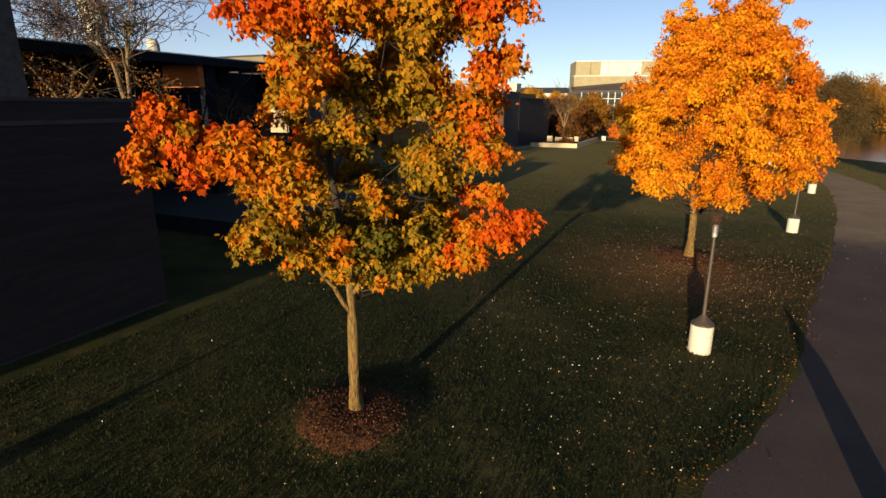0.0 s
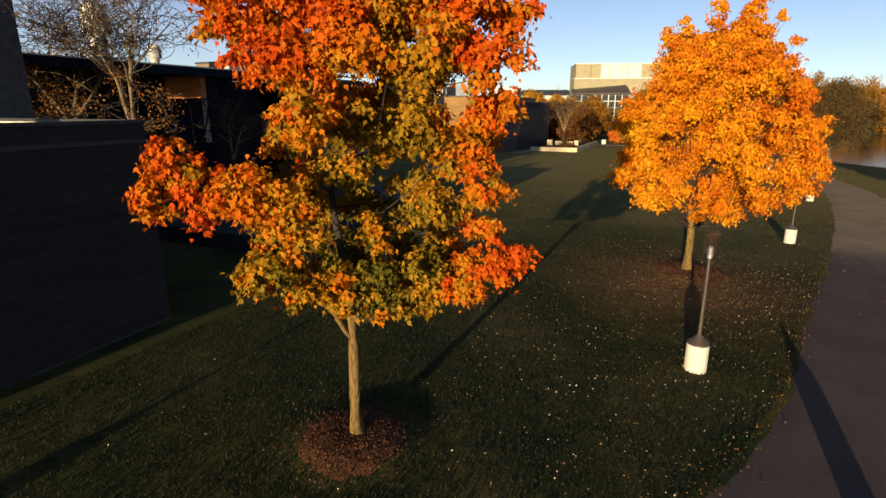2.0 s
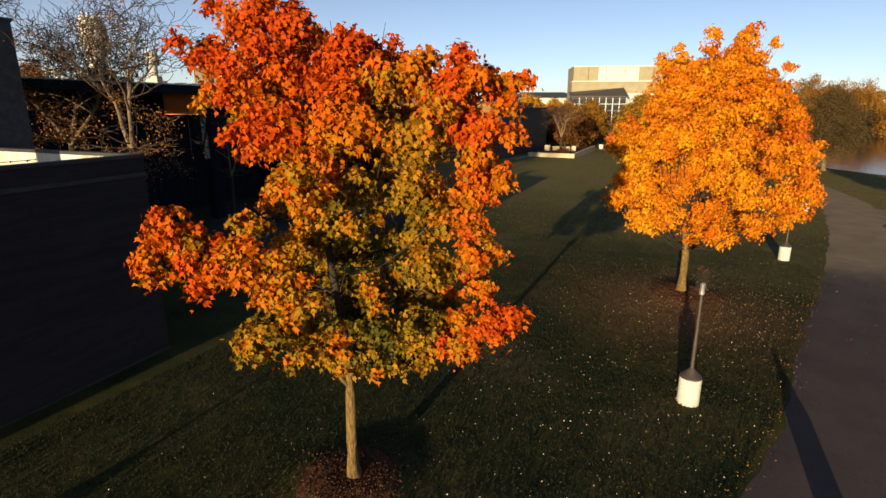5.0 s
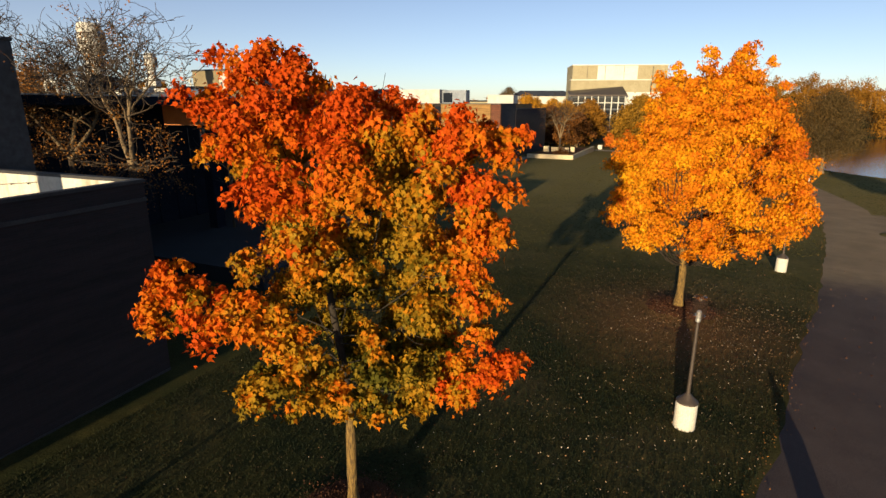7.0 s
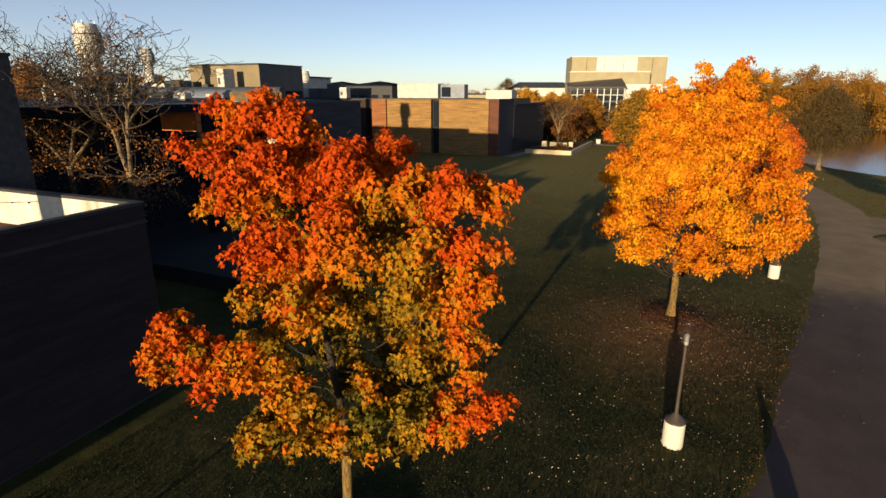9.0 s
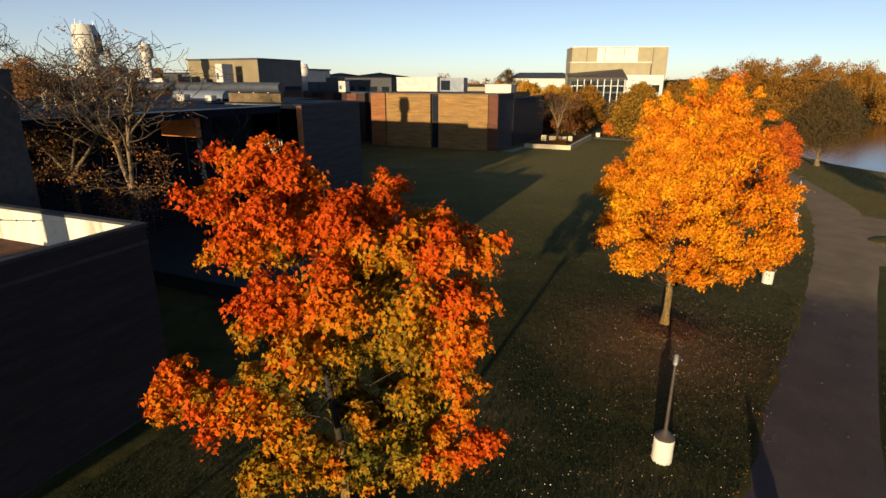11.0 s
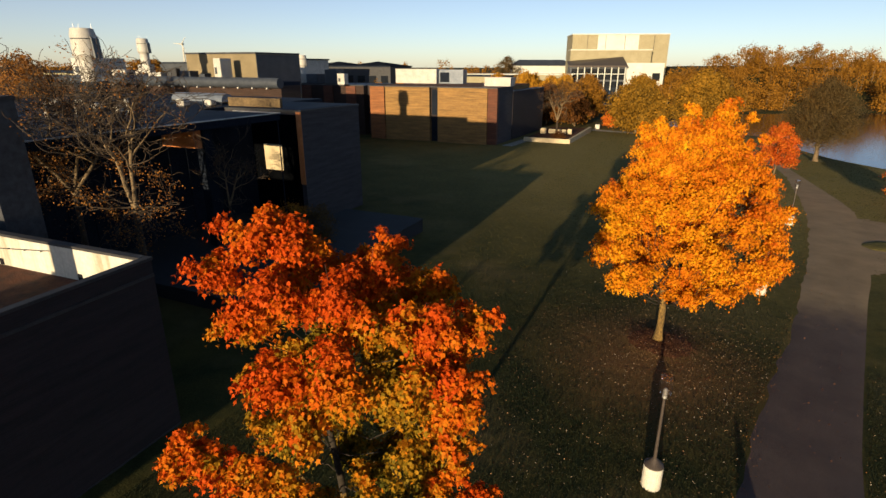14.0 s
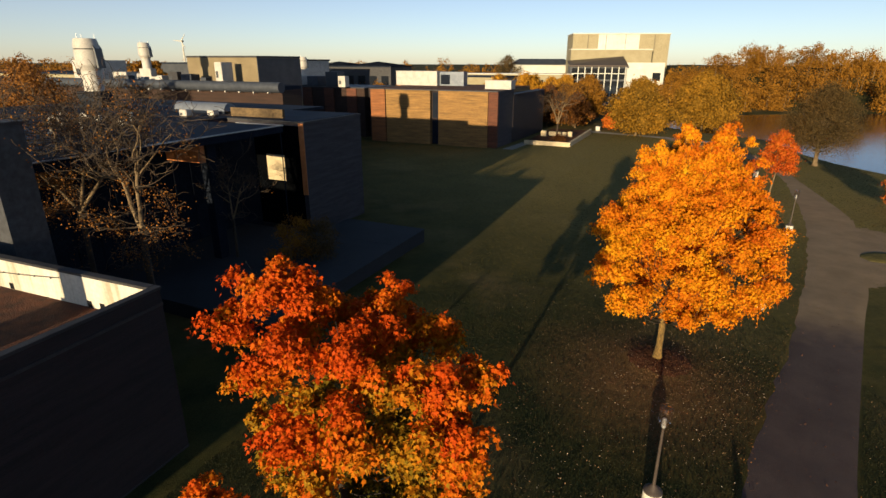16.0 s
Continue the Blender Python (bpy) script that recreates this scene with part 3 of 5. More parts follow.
tube(bm, [(-12.0 + 0.5 * k, -0.34, 6.2 + 0.5 * k / 14 - 0.06 * math.sin(k / 14 * math.pi)) for k in range(15)], [0.012] * 15, 5)
cable = part("cable", bm, M_COPING, left_b, "thin dark cable clipped to the lining")
for k in range(7):
    bm = bmesh.new()
    bmesh.ops.create_icosphere(bm, subdivisions=1, radius=0.04, matrix=Matrix.Translation((-11.5 + 1.0 * k, -0.34, 6.2 + 0.07 * k)))
    part("clip", bm, M_COPING, cable)
vent = thing("roof_vent", (-12.5, 17.4, 5.66), "small white roof vent standing in the gravel", "roof vent", turn=-21.5)
part("pipe", turned([(0.07, 0), (0.07, 0.2), (0.075, 0.2)], 12), M_PAINT, vent)
part("cap", turned([(0.1, 0.2), (0.11, 0.26), (0.05, 0.3)], 12), M_PAINT, vent)
stack = thing("roof_exhaust", (-18.1, 9.9, 5.66), "stepped white exhaust housing on the gravel roof", "exhaust stack", turn=-21.5)
slab("housing", stack, M_PAINT, (-1.0, 0.9, -0.8, 0.8, 0, 1.35), bevel=0.03)
slab("flue", stack, M_PAINT, (-0.75, 0.55, -0.5, 0.5, 1.35, 3.4), bevel=0.03)

fin_wall = thing("fin_wall", (-18.36, 24.6, 0), "tall windowless dark grey fin wall beside bare trees", "wall", turn=-GA)
slab("wall", fin_wall, M_FIN, (-3.2, 0, -1.6, 0, -1.0, 12.05))
slab("coping", fin_wall, M_COPING, (-3.26, 0.06, -1.66, 0.06, 12.05, 12.2), label="dark metal coping", bevel=0.02)

wing = thing("glazed_wing", (-12.3, 43.7, -0.43), "dark glazed wing under a broad flat roof on grey columns", "building", turn=-GA)
slab("roof", wing, M_ROOF, (-9.0, 0, -19, 0, 10.0, 10.3), (-40, -9.0, -19, 18, 10.0, 10.3), label="flat grey roof")
slab("fascia", wing, M_SHADEDARK, (0, 0.06, -19, 0.06, 9.8, 10.30), (-4.8, 0, 0, 0.06, 9.8, 10.30), label="deep blue-black roof edge")
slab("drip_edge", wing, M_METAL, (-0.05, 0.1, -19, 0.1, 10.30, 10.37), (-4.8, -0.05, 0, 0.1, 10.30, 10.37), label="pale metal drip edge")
# shade under the broad roof is put into these near-black parts
slab("wall", wing, M_SHADEDARK, (-40, -6.0, -19, -0.6, -1.2, 8.2))
# added wall closing the gap to the pavilion, dark as the shade there
slab("wall", wing, M_SHADEDARK, (-9.4, -6.0, -0.6, 3.2, -1.2, 9.9), label="added dark wall closing the gap")
slab("frieze", wing, M_SHADEDARK, (-40, -5.9, -19, -0.55, 8.2, 9.95), label="band under the eaves, black for its shade")
slab("soffit", wing, M_SHADEDARK, (-5.89, -0.05, -18.9, -0.05, 9.94, 9.996), label="soffit, near-black for its shade")
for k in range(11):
    wnd = slab("window", wing, M_SHADEDARK, (-5.99, -5.96, -18.6 + k * 1.62, -17.2 + k * 1.62, 0.6, 8.1), label="tall dark window pane")
    slab("mullion", wnd, M_SHADEDARK, (-5.96, -5.9, -17.18 + k * 1.62, -17.0 + k * 1.62, 0.6, 8.1))
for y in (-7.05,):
    slab("column", wing, M_SHADEDARK, (-1.5, -0.75, y, y + 0.8, -1.2, 10.0), label="grey concrete column", bevel=0.03)
part("post", turned([(0.05, -1.0), (0.045, 10.0)], 10), M_SHADEDARK, wing).location = (-0.1, -0.1, 0)
# brighter brick in place of sunlight that the eaves keep off
slab("spandrel", wing, M_EDGE, (-4.3, -0.9, -7.5, -7.1, 8.45, 9.9), label="rust-brown brick panel")
slab("parapet", wing, M_OLIVEBRICK, (-9.8, -3.7, 4.6, 4.9, 10.0, 11.1), label="low brick parapet")
skylight = thing("barrel_skylight", (-20.4, 54.7, 9.87), "long half-round metal skylight on a flat roof", "skylight", turn=-GA)
bm = bmesh.new()
prev = None
for x in np.linspace(-6.8, 0, 15):
    ring = [bm.verts.new((x, -0.78 * math.cos(a), 0.2 + 0.78 * math.sin(a))) for a in np.linspace(0, math.pi, 13)]
    if prev:
        for p, q, r, s in zip(prev, prev[1:], ring[1:], ring):
            bm.faces.new((p, q, r, s))
    else:
        bm.faces.new(ring)
    prev = ring
bm.faces.new(prev[::-1])
part("vault", bm, M_SKYMETAL, skylight)
slab("kerb", skylight, M_ROOF, (-6.9, 0.1, -0.88, -0.7, 0, 0.22), (-6.9, 0.1, 0.7, 0.88, 0, 0.22))

pav = thing("brick_pavilion", (-11.35, 46.9, -0.45), "windowless dark brick block at the edge of the lawn", "building", turn=-GA)
slab("wall", pav, M_SHADEBRICK, (-9, 0, 0, 9.0, -1.5, 10.15))
# sunlit strip and patch are built as parts; the rest is black for shade
slab("glazing", pav, M_PITCH, (-9, -0.46, -0.05, -0.004, 0.8, 9.9), label="dark front with shade in its colour")
slab("pier", pav, M_EDGE, (-0.5, -0.003, -0.08, -0.004, 3.9, 10.15), label="brick edge in a sunlit orange")
slab("coping", pav, M_COPING, (-9.05, 0.06, -0.06, 9.06, 10.15, 10.3), label="dark metal coping")
slab("roof", pav, M_ROOF, (-8.8, -0.2, 0.2, 8.8, 10.3, 10.34), label="blue-grey roof membrane")
slab("panel", pav, M_BUFF, (-4.3, -2.3, -0.12, -0.054, 5.0, 7.3), label="pale panel shaped as a sun patch")
terrace = thing("terrace", (-1.0, 45.2, 0), "raised grey concrete terrace beside the dark lawn", "terrace", turn=-GA)
slab("wall", terrace, M_SLABS, (-8.0, 0, -5.0, 0, -1.5, 0.72), (-22, 0, -20, -5.0, -1.5, 0.72))
slab("paving", terrace, M_SLABS, (-8.0, 0.05, -5.0, 0.05, 0.72, 0.80), (-22, 0.05, -20, -5.0, 0.72, 0.80), bevel=0.01)

hall = thing("brick_hall", (11.4, 104.5, 0), "long flat-roofed brick hall, half in shadow", "building", turn=-GA)
slab("wall", hall, M_BRICKB, (-12.3, -1.9, 0, 30, -2.5, 9.4), label="tan brick bay")
slab("wall", hall, M_BRICKB, (-24.2, -14.1, 0, 30, -2.5, 9.4), label="tan brick bay")
# shade in the slot, flank and set-back bay is put into darker bricks
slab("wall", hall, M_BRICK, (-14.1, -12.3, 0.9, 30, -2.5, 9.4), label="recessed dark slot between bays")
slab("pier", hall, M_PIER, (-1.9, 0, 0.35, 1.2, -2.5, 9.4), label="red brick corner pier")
slab("wall", hall, M_SHADEBRICK, (-1.9, -0.05, 1.2, 10.5, -2.5, 9.4), label="shaded dark brick flank")
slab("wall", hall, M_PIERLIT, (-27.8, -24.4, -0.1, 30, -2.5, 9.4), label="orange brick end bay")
slab("wall", hall, M_BRICK, (-32.0, -27.9, 6.0, 30, -2.5, 9.3), label="set-back bay in shade-dark brick")
slab("window", hall, M_SHADEDARK, (-13.9, -12.5, 0.84, 0.896, -1.0, 3.6), (-13.9, -12.5, 0.84, 0.896, 4.1, 9.0), label="tall slot window")
slab("coping", hall, M_COPING, (-24.3, 0.1, -0.1, 0.3, 9.4, 9.58), (-0.2, 0.1, 0.3, 10.6, 9.4, 9.58), (-27.9, -24.4, -0.2, 0.3, 9.4, 9.58), label="dark metal coping")
slab("roof", hall, M_GRAVEL, (-27.7, -1.95, 0.3, 30, 9.4, 9.5), (-1.9, -0.2, 0.3, 10.5, 9.4, 9.5), label="brown gravel roof")


def penthouse(at, w, d, h, label, opening=True):
    p = thing("roof_penthouse", at, label, "penthouse", "white boxes on the brick hall", turn=-GA)
    front = -w * 0.36 if opening else 0.0
    slab("body", p, M_PAINT, (-w, front, 0, d, 0, h))
    slab("trim", p, M_PAINT, (-w - 0.08, front + 0.08, -0.08, d + 0.08, h, h + 0.14))
    if opening:
        # the white box's shaded end, with the shade put into a blue-grey colour
        slab("end_bay", p, M_SKYMETAL, (front, 0, 1.6, d, 0, h), label="end bay coloured blue-grey for its shade")
        slab("louvre", p, M_SHADEDARK, (front + 0.3, front + 2.6, 1.5, 1.596, h * 0.1, h * 0.8), label="dark louvre")
    return p


penthouse((5.4, 128.0, 9.5), 16.8, 4.0, 3.1, "long white plant room on the hall's roof")
penthouse((15.0, 113.2, 9.5), 5.6, 3.0, 1.6, "small white plant box on the hall's roof", False)
link = thing("link_building", (-16.0, 122.0, 0), "shaded brown brick range behind the wing", "building", turn=-GA)
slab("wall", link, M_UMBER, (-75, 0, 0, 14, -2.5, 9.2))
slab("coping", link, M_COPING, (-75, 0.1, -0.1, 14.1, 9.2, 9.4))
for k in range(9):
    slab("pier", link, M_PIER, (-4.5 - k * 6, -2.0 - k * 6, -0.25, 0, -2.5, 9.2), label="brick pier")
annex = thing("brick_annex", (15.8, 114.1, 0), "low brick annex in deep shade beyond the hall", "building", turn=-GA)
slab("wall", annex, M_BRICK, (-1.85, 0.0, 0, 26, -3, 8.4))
slab("coping", annex, M_COPING, (-1.85, 0.1, 0.05, 26.1, 8.4, 8.55))
lab = thing("laboratory_block", (-25.4, 91.4, 0), "wide flat-roofed laboratory block with a rounded metal roof edge", "building", turn=-GA)
slab("wall", lab, M_UMBER, (-110, 0, 0, 5, -2, 10.3), (-110, -34, 5, 30, -2, 10.3), label="dark brown brick wall")
slab("roof", lab, M_ROOF, (-110, 0, 0, 5, 10.3, 10.9), (-110, -34, 5, 30, 10.3, 10.5), label="grey roof membrane")
bm = bmesh.new()
tube(bm, [(-110, -0.3, 10.7), (0.2, -0.3, 10.7)], [0.85, 0.85], 20)
gutter = part("gutter", bm, M_DUCT, lab, "rounded metal roof edge")
for k in range(16):
    slab("bracket", gutter, M_PAINT, (-2.2 - k * 3.1, -1.95 - k * 3.1, -1.05, -0.6, 9.75, 10.0))
tanhall = thing("tan_hall", (-32.1, 101.0, 0), "tall tan concrete hall with one dark side", "building", turn=-GA)
slab("wall", tanhall, M_DRAB, (-17, 0, 0, 12, -2, 15.4))
# the lawn side's shade is put on as a dark sheet
slab("cladding", tanhall, M_SHALE, (0.004, 0.12, 0, 12, 8, 15.3), label="dark sheet for the side in shade")
slab("coping", tanhall, M_COPING, (-17.1, 0.14, -0.1, 12.1, 15.4, 15.7))


def vent_tower(at, size, label, plinth):
    """A capped white exhaust tower with a sloping fin and masts."""
    t = thing("exhaust_tower", at, label, "exhaust tower", "exhaust towers on the roofs")
    k = size
    part("base", turned([(0.98 * k, -0.6 * k), (0.98 * k, 1.6 * k), (1.18 * k, 1.95 * k)], 48), M_PAINT, t)
    # added plinth; the first tower's is near-black for shade at its foot
    part("plinth", boxes((-1.3 * k, 1.3 * k, -1.3 * k, 1.3 * k, -2.4 * k, -0.6 * k), bevel=0.04), plinth, t, "added boxed plinth")
    part("drum", turned([(1.20 * k, 1.95 * k), (1.34 * k, 2.2 * k), (1.30 * k, 3.85 * k)], 48), M_PAINT, t)
    part("band", turned([(1.24 * k, 3.85 * k), (1.24 * k, 3.97 * k)], 48), M_COPING, t, "dark joint band")
    part("hood", turned([(1.31 * k, 3.97 * k), (1.27 * k, 4.4 * k), (1.12 * k, 5.0 * k), (0.9 * k, 5.02 * k)], 48), M_PAINT, t)
    bm = bmesh.new()
    v = [bm.verts.new((x * k, y * k, z * k)) for y in (-0.7, 0.7) for x, z in ((1.13, 4.3), (1.3, 3.9), (1.4, 1.9), (1.2, 1.9), (1.2, 3.4))]
    bm.faces.new(v[:5])
    bm.faces.new(v[5:][::-1])
    for i in range(5):
        bm.faces.new((v[i], v[(i + 1) % 5], v[5 + (i + 1) % 5], v[5 + i]))
    part("fin", bm, M_SHALE, t, "dark sloping fin")
    for a in (0.6, 2.4, 4.4):
        part("mast", turned([(0.03 * k, 5.0 * k), (0.02 * k, 5.5 * k)], 6), M_METAL, t).location = (0.95 * k * math.cos(a), 0.95 * k * math.sin(a), 0)
    return t


vent_tower((-32.9, 54.0, 12.5), 0.84, "white drum-shaped exhaust tower with a hooded top", M_ROOF)
vent_tower((-48.6, 95.0, 14.0), 0.72, "smaller white exhaust tower on a far roof", M_PAINT)
vent_tower((-33.0, 139.0, 11.8), 0.8, "far small white exhaust tower", M_PAINT)


def roof_unit(at, w, d, h, material, label, turn=-GA):
    u = thing("rooftop_unit", at, label, "rooftop unit", "plant on the laboratory roofs", turn=turn)
    slab("casing", u, material, (-w / 2, w / 2, -d / 2, d / 2, 0.15, h), bevel=0.05)
    slab("skid", u, M_COPING, (-w / 2 + 0.1, w / 2 - 0.1, -d / 2 + 0.1, d / 2 - 0.1, 0, 0.15))
    slab("grille", u, M_SHALE, (-w * 0.36, -w * 0.05, -d / 2 - 0.03, -d / 2 - 0.002, h * 0.3, h * 0.6))
    return u


for x, y, z, w, d, h, m, lab_text in ((-77.2, 129.7, 10.5, 7.0, 8, 4.4, M_PAINT, "white boxed air handler on a roof"), (-68.5, 124.0, 10.5, 4.2, 3, 2.0, M_PAINT, "white sloping duct housing on a roof"),
                                      (-37.6, 99.6, 10.9, 1.6, 2.6, 3.7, M_PAINT, "tall white plant box on a roof"), (-45.0, 102.6, 10.9, 2.6, 2, 1.6, M_DUCT, "grey metal fan housing on a roof"), (-52.0, 105.6, 10.9, 3.4, 2, 1.3, M_PAINT, "white low fan housing on a roof"),
                                      (-41.5, 100.8, 10.9, 1.4, 1.2, 1.1, M_DUCT, "small grey fan housing on a roof"), (-48.6, 104.4, 10.9, 2.4, 1.0, 2.0, M_COPING, "dark louvred plant screen on a roof"), (-56.0, 107.6, 10.9, 2.0, 1.5, 1.6, M_PAINT, "white boxed fan on a roof"), (-60.5, 109.6, 10.9, 3.0, 1.5, 1.2, M_SHALE, "low dark duct housing on a roof"),
                                      (-33.4, 134.3, 9.4, 5.2, 4, 2.3, M_PAINT, "pale boxed air handler on a far roof"), (-28, 131, 9.4, 3, 4, 2.2, M_DUCT, "grey metal plant housing on a roof"), (-23.5, 129, 9.4, 3.2, 3, 3.2, M_SHALE, "dark plant screen on a far roof"),
                                      (-22.9, 50.6, 9.87, 0.9, 0.8, 0.7, M_PAINT, "small white roof cowl"), (-20.6, 51.0, 9.87, 0.8, 0.7, 0.6, M_PAINT, "small white roof cowl"),
                                      (-20.5, 122.5, 9.4, 1.8, 1.6, 2.4, M_PAINT, "white roof fan on a far roof"), (-24.5, 43.0, 9.87, 0.7, 0.6, 0.6, M_PAINT, "white metal cowl on a flat roof"), (-28, 46.0, 9.87, 0.7, 0.6, 0.6, M_PAINT, "white metal cowl on a flat roof")):
    roof_unit((x, y, z), w, d, h, m, lab_text)


def gooseneck(at, turn, label):
    """A bent metal vent pipe on a flat roof."""
    g = thing("gooseneck_vent", at, label, "roof vent", "gooseneck vents on the wing", turn=turn)
    bm = bmesh.new()
    tube(bm, [(0, 0, 0), (0, 0, 0.8)] + [(0.32 - 0.32 * math.cos(k * 0.5), 0, 0.8 + 0.32 * math.sin(k * 0.5)) for k in range(1, 7)], [0.13] * 8, 10)
    part("pipe", bm, M_PAINT, g, smooth=True)
    part("flashing", turned([(0.3, 0.0), (0.26, 0.06), (0.15, 0.12)], 14), M_DUCT, g)
    return g


goose = gooseneck((-27.2, 38.8, 9.87), 20, "white gooseneck vent pipe on a flat grey roof")
for gx0, gy0, turn in ((-28.6, 42.0, 75), (-23.5, 42.6, 130), (-26.2, 40.6, 10)):
    copy_thing(goose, pose(gx0, gy0, 9.87, 0, 0, turn))

# far arts centre
arts = thing("arts_centre", (108.8, 262.0, -2.0), "large pale stone arts centre with a glazed foyer", "building", turn=-6)
slab("wall", arts, M_TAN, (-45, -33, 8, 30, 0, 29.6), label="tan panelled fly tower")
slab("wall", arts, M_TAN, (-14, 0, 8, 30, 0, 29.6), label="tan panelled fly tower")
slab("wall", arts, M_CREAM, (-33, -14, 7.9, 30, 0, 29.5), label="pale panels of the fly tower")
slab("coping", arts, M_CREAM, (-45.2, 0.2, 7.7, 30.2, 29.6, 30.0))
slab("wall", arts, M_TAN, (-46.5, -9.5, 0, 8, 0, 22.4), label="tan auditorium block")
slab("coping", arts, M_CREAM, (-46.7, -9.3, -0.2, 8, 22.4, 22.8))
slab("wall", arts, M_CREAM, (-23, -5.5, -9, 0, 0, 16.8), label="rough white stone block")
for k, (x0, x1) in enumerate(((-29.5, -29.3), (-20.5, -20.3), (-38.0, -37.8), (-7.0, -6.8))):
    slab("joint", arts, M_COPING, (x0, x1, 7.84, 7.89, 22.8, 29.4))
foyer_roof = bmesh.new()
v = [foyer_roof.verts.new(p) for p in ((-48.5, -13, 15.6), (-22.5, -13, 15.6), (-22.5, -1, 19.6), (-48.0, -1, 17.6), (-48.5, -13, 15.0), (-22.5, -13, 15.0), (-22.5, -1, 19.0), (-48, -1, 17.0))]
for q in ((0, 1, 2, 3), (7, 6, 5, 4), (0, 4, 5, 1), (1, 5, 6, 2), (2, 6, 7, 3), (3, 7, 4, 0)):
    foyer_roof.faces.new([v[i] for i in q])
part("foyer_roof", foyer_roof, M_BRONZE, arts, "sloping dark foyer roof")
slab("foyer", arts, M_SHALE, (-47.5, -23, -11.6, -1, 0, 15.0))
for k in range(8):
    w1 = slab("window", arts, M_GLASS, (-47 + k * 3, -44.4 + k * 3, -11.75, -11.61, 9.6, 14.4), (-47 + k * 3, -44.4 + k * 3, -11.75, -11.61, 2.6, 8.8), label="foyer window")
    slab("mullion", w1, M_CREAM, (-44.4 + k * 3, -44.0 + k * 3, -11.95, -11.61, 0, 15.0))
    slab("transom", w1, M_CREAM, (-47 + k * 3, -44.4 + k * 3, -11.9, -11.76, 11.9, 12.2))
slab("window", arts, M_GLASS, (-10.5, -7, -9.06, -9.004, 9, 12.5), (-5.4, -5.3, -8, -5, 3, 13), label="dark window in the stone block")


def flat_block(name, at, w, d, h, material, label, turn=0.0, windows=0):
    b = thing(name, at, label, "building", turn=turn)
    slab("wall", b, material, (-w / 2, w / 2, 0, d, 0, h))
    slab("roof", b, M_CREAM if name == "pale_range" else M_ROOF, (-w / 2 - 0.3, w / 2 + 0.3, -0.3, d + 0.3, h, h + 0.4))
    for k in range(windows):
        x = -w / 2 + (k + 0.5) * w / windows
        slab("window", b, M_GLASS, (x - w / windows * 0.3, x + w / windows * 0.3, -0.08, -0.004, h * 0.35, h * 0.8))
    return b


flat_block("school", (14.0, 178.0, -2), 16, 12, 12.2, M_TAN, "small tan flat-roofed block behind the hall", -GA, 2)
flat_block("pale_range", (34.0, 252.0, -2), 52, 16, 11.6, M_TAN, "long pale low building in the distance", -8, 9)
flat_block("clubhouse", (-32.0, 205.0, -2), 34, 16, 15.0, M_COPING, "dark low-roofed building on the skyline", -GA, 7)
flat_block("pale_block", (-48.0, 170.0, -2), 17, 14, 17.0, M_PAINT, "white block on the skyline", -GA, 0)
flat_block("grey_block", (-86.0, 185.0, -2), 18, 14, 16.0, M_SHALE, "grey block on the skyline", -GA, 3)
flat_block("warehouse", (-110.0, 150.0, -2), 46, 20, 13.5, M_TAN, "long tan flat-roofed block behind bare trees", -GA, 6)
club = bpy.data.objects["clubhouse"]
for hx in (-9.0, 8.0):
    bm = bmesh.new()
    v = [bm.verts.new(q) for q in ((hx - 9, -0.6, 15.4), (hx + 9, -0.6, 15.4), (hx + 9, 15, 15.4), (hx - 9, 15, 15.4), (hx, 7, 16.9))]
    for q in ((0, 1, 4), (1, 2, 4), (2, 3, 4), (3, 0, 4), (3, 2, 1, 0)):
        bm.faces.new([v[i] for i in q])
    part("hip_roof", bm, M_SHADEDARK, club, "dark hipped roof")
house = thing("house", (56.0, 300.0, -2), "distant house with a dark pitched roof", "house")
slab("wall", house, M_CREAM, (-16, 16, 0, 12, 0, 15.6))
bm = bmesh.new()
v = [bm.verts.new(p) for p in ((-17, -1, 15.6), (17, -1, 15.6), (17, 13, 15.6), (-17, 13, 15.6), (-12, 6, 18.6), (12, 6, 18.6))]
for q in ((0, 1, 5, 4), (1, 2, 5), (2, 3, 4, 5), (3, 0, 4), (3, 2, 1, 0)):
    bm.faces.new([v[i] for i in q])
part("roof", bm, M_SHALE, house, "dark shingle roof")
turbine = thing("wind_turbine", (-404.0, 905.0, -2.0), "distant white three-bladed wind turbine at rest", "wind turbine")
part("mast", turned([(1.6, 0), (0.8, 46)], 12), M_WHITE, turbine)
slab("nacelle", turbine, M_WHITE, (-1.3, 1.3, -3, 3, 45.6, 47.8))
for a in (35, 155, 275):
    bm = bmesh.new()
    tube(bm, [(0, -3.2, 0), (0, -3.2, 4), (0, -3.2, 13)], [0.6, 0.8, 0.2], 6)
    b = part("blade", bm, M_WHITE, turbine)
    b.matrix_local = pose(0, 0, 46.6, 0, a, 0)

# planter by the footway
planter = thing("planter", (26.6, 107.6, ground_z(26.6, 107.6)), "low concrete planter wall at the lawn's far end", "planter", turn=-GA)
slab("wall", planter, M_BUFF, (-9.5, 0, 0, 0.5, -0.5, 0.85), bevel=0.03)
slab("wall", planter, M_BUFF, (-0.5, 0, 0.5, 26, -0.5, 0.85), bevel=0.03)
slab("soil", planter, M_MULCH, (-9.5, -0.5, 0.5, 26, -0.5, 0.5), label="dark planting soil")
slab("bench", planter, M_BUFF, (-8.6, -7.5, 10.4, 11.4, 0.5, 1.7), bevel=0.03, label="concrete block seat")
slab("bench", planter, M_BUFF, (-2.9, -2.0, 11.6, 12.5, 0.5, 1.6), bevel=0.03, label="concrete block seat")
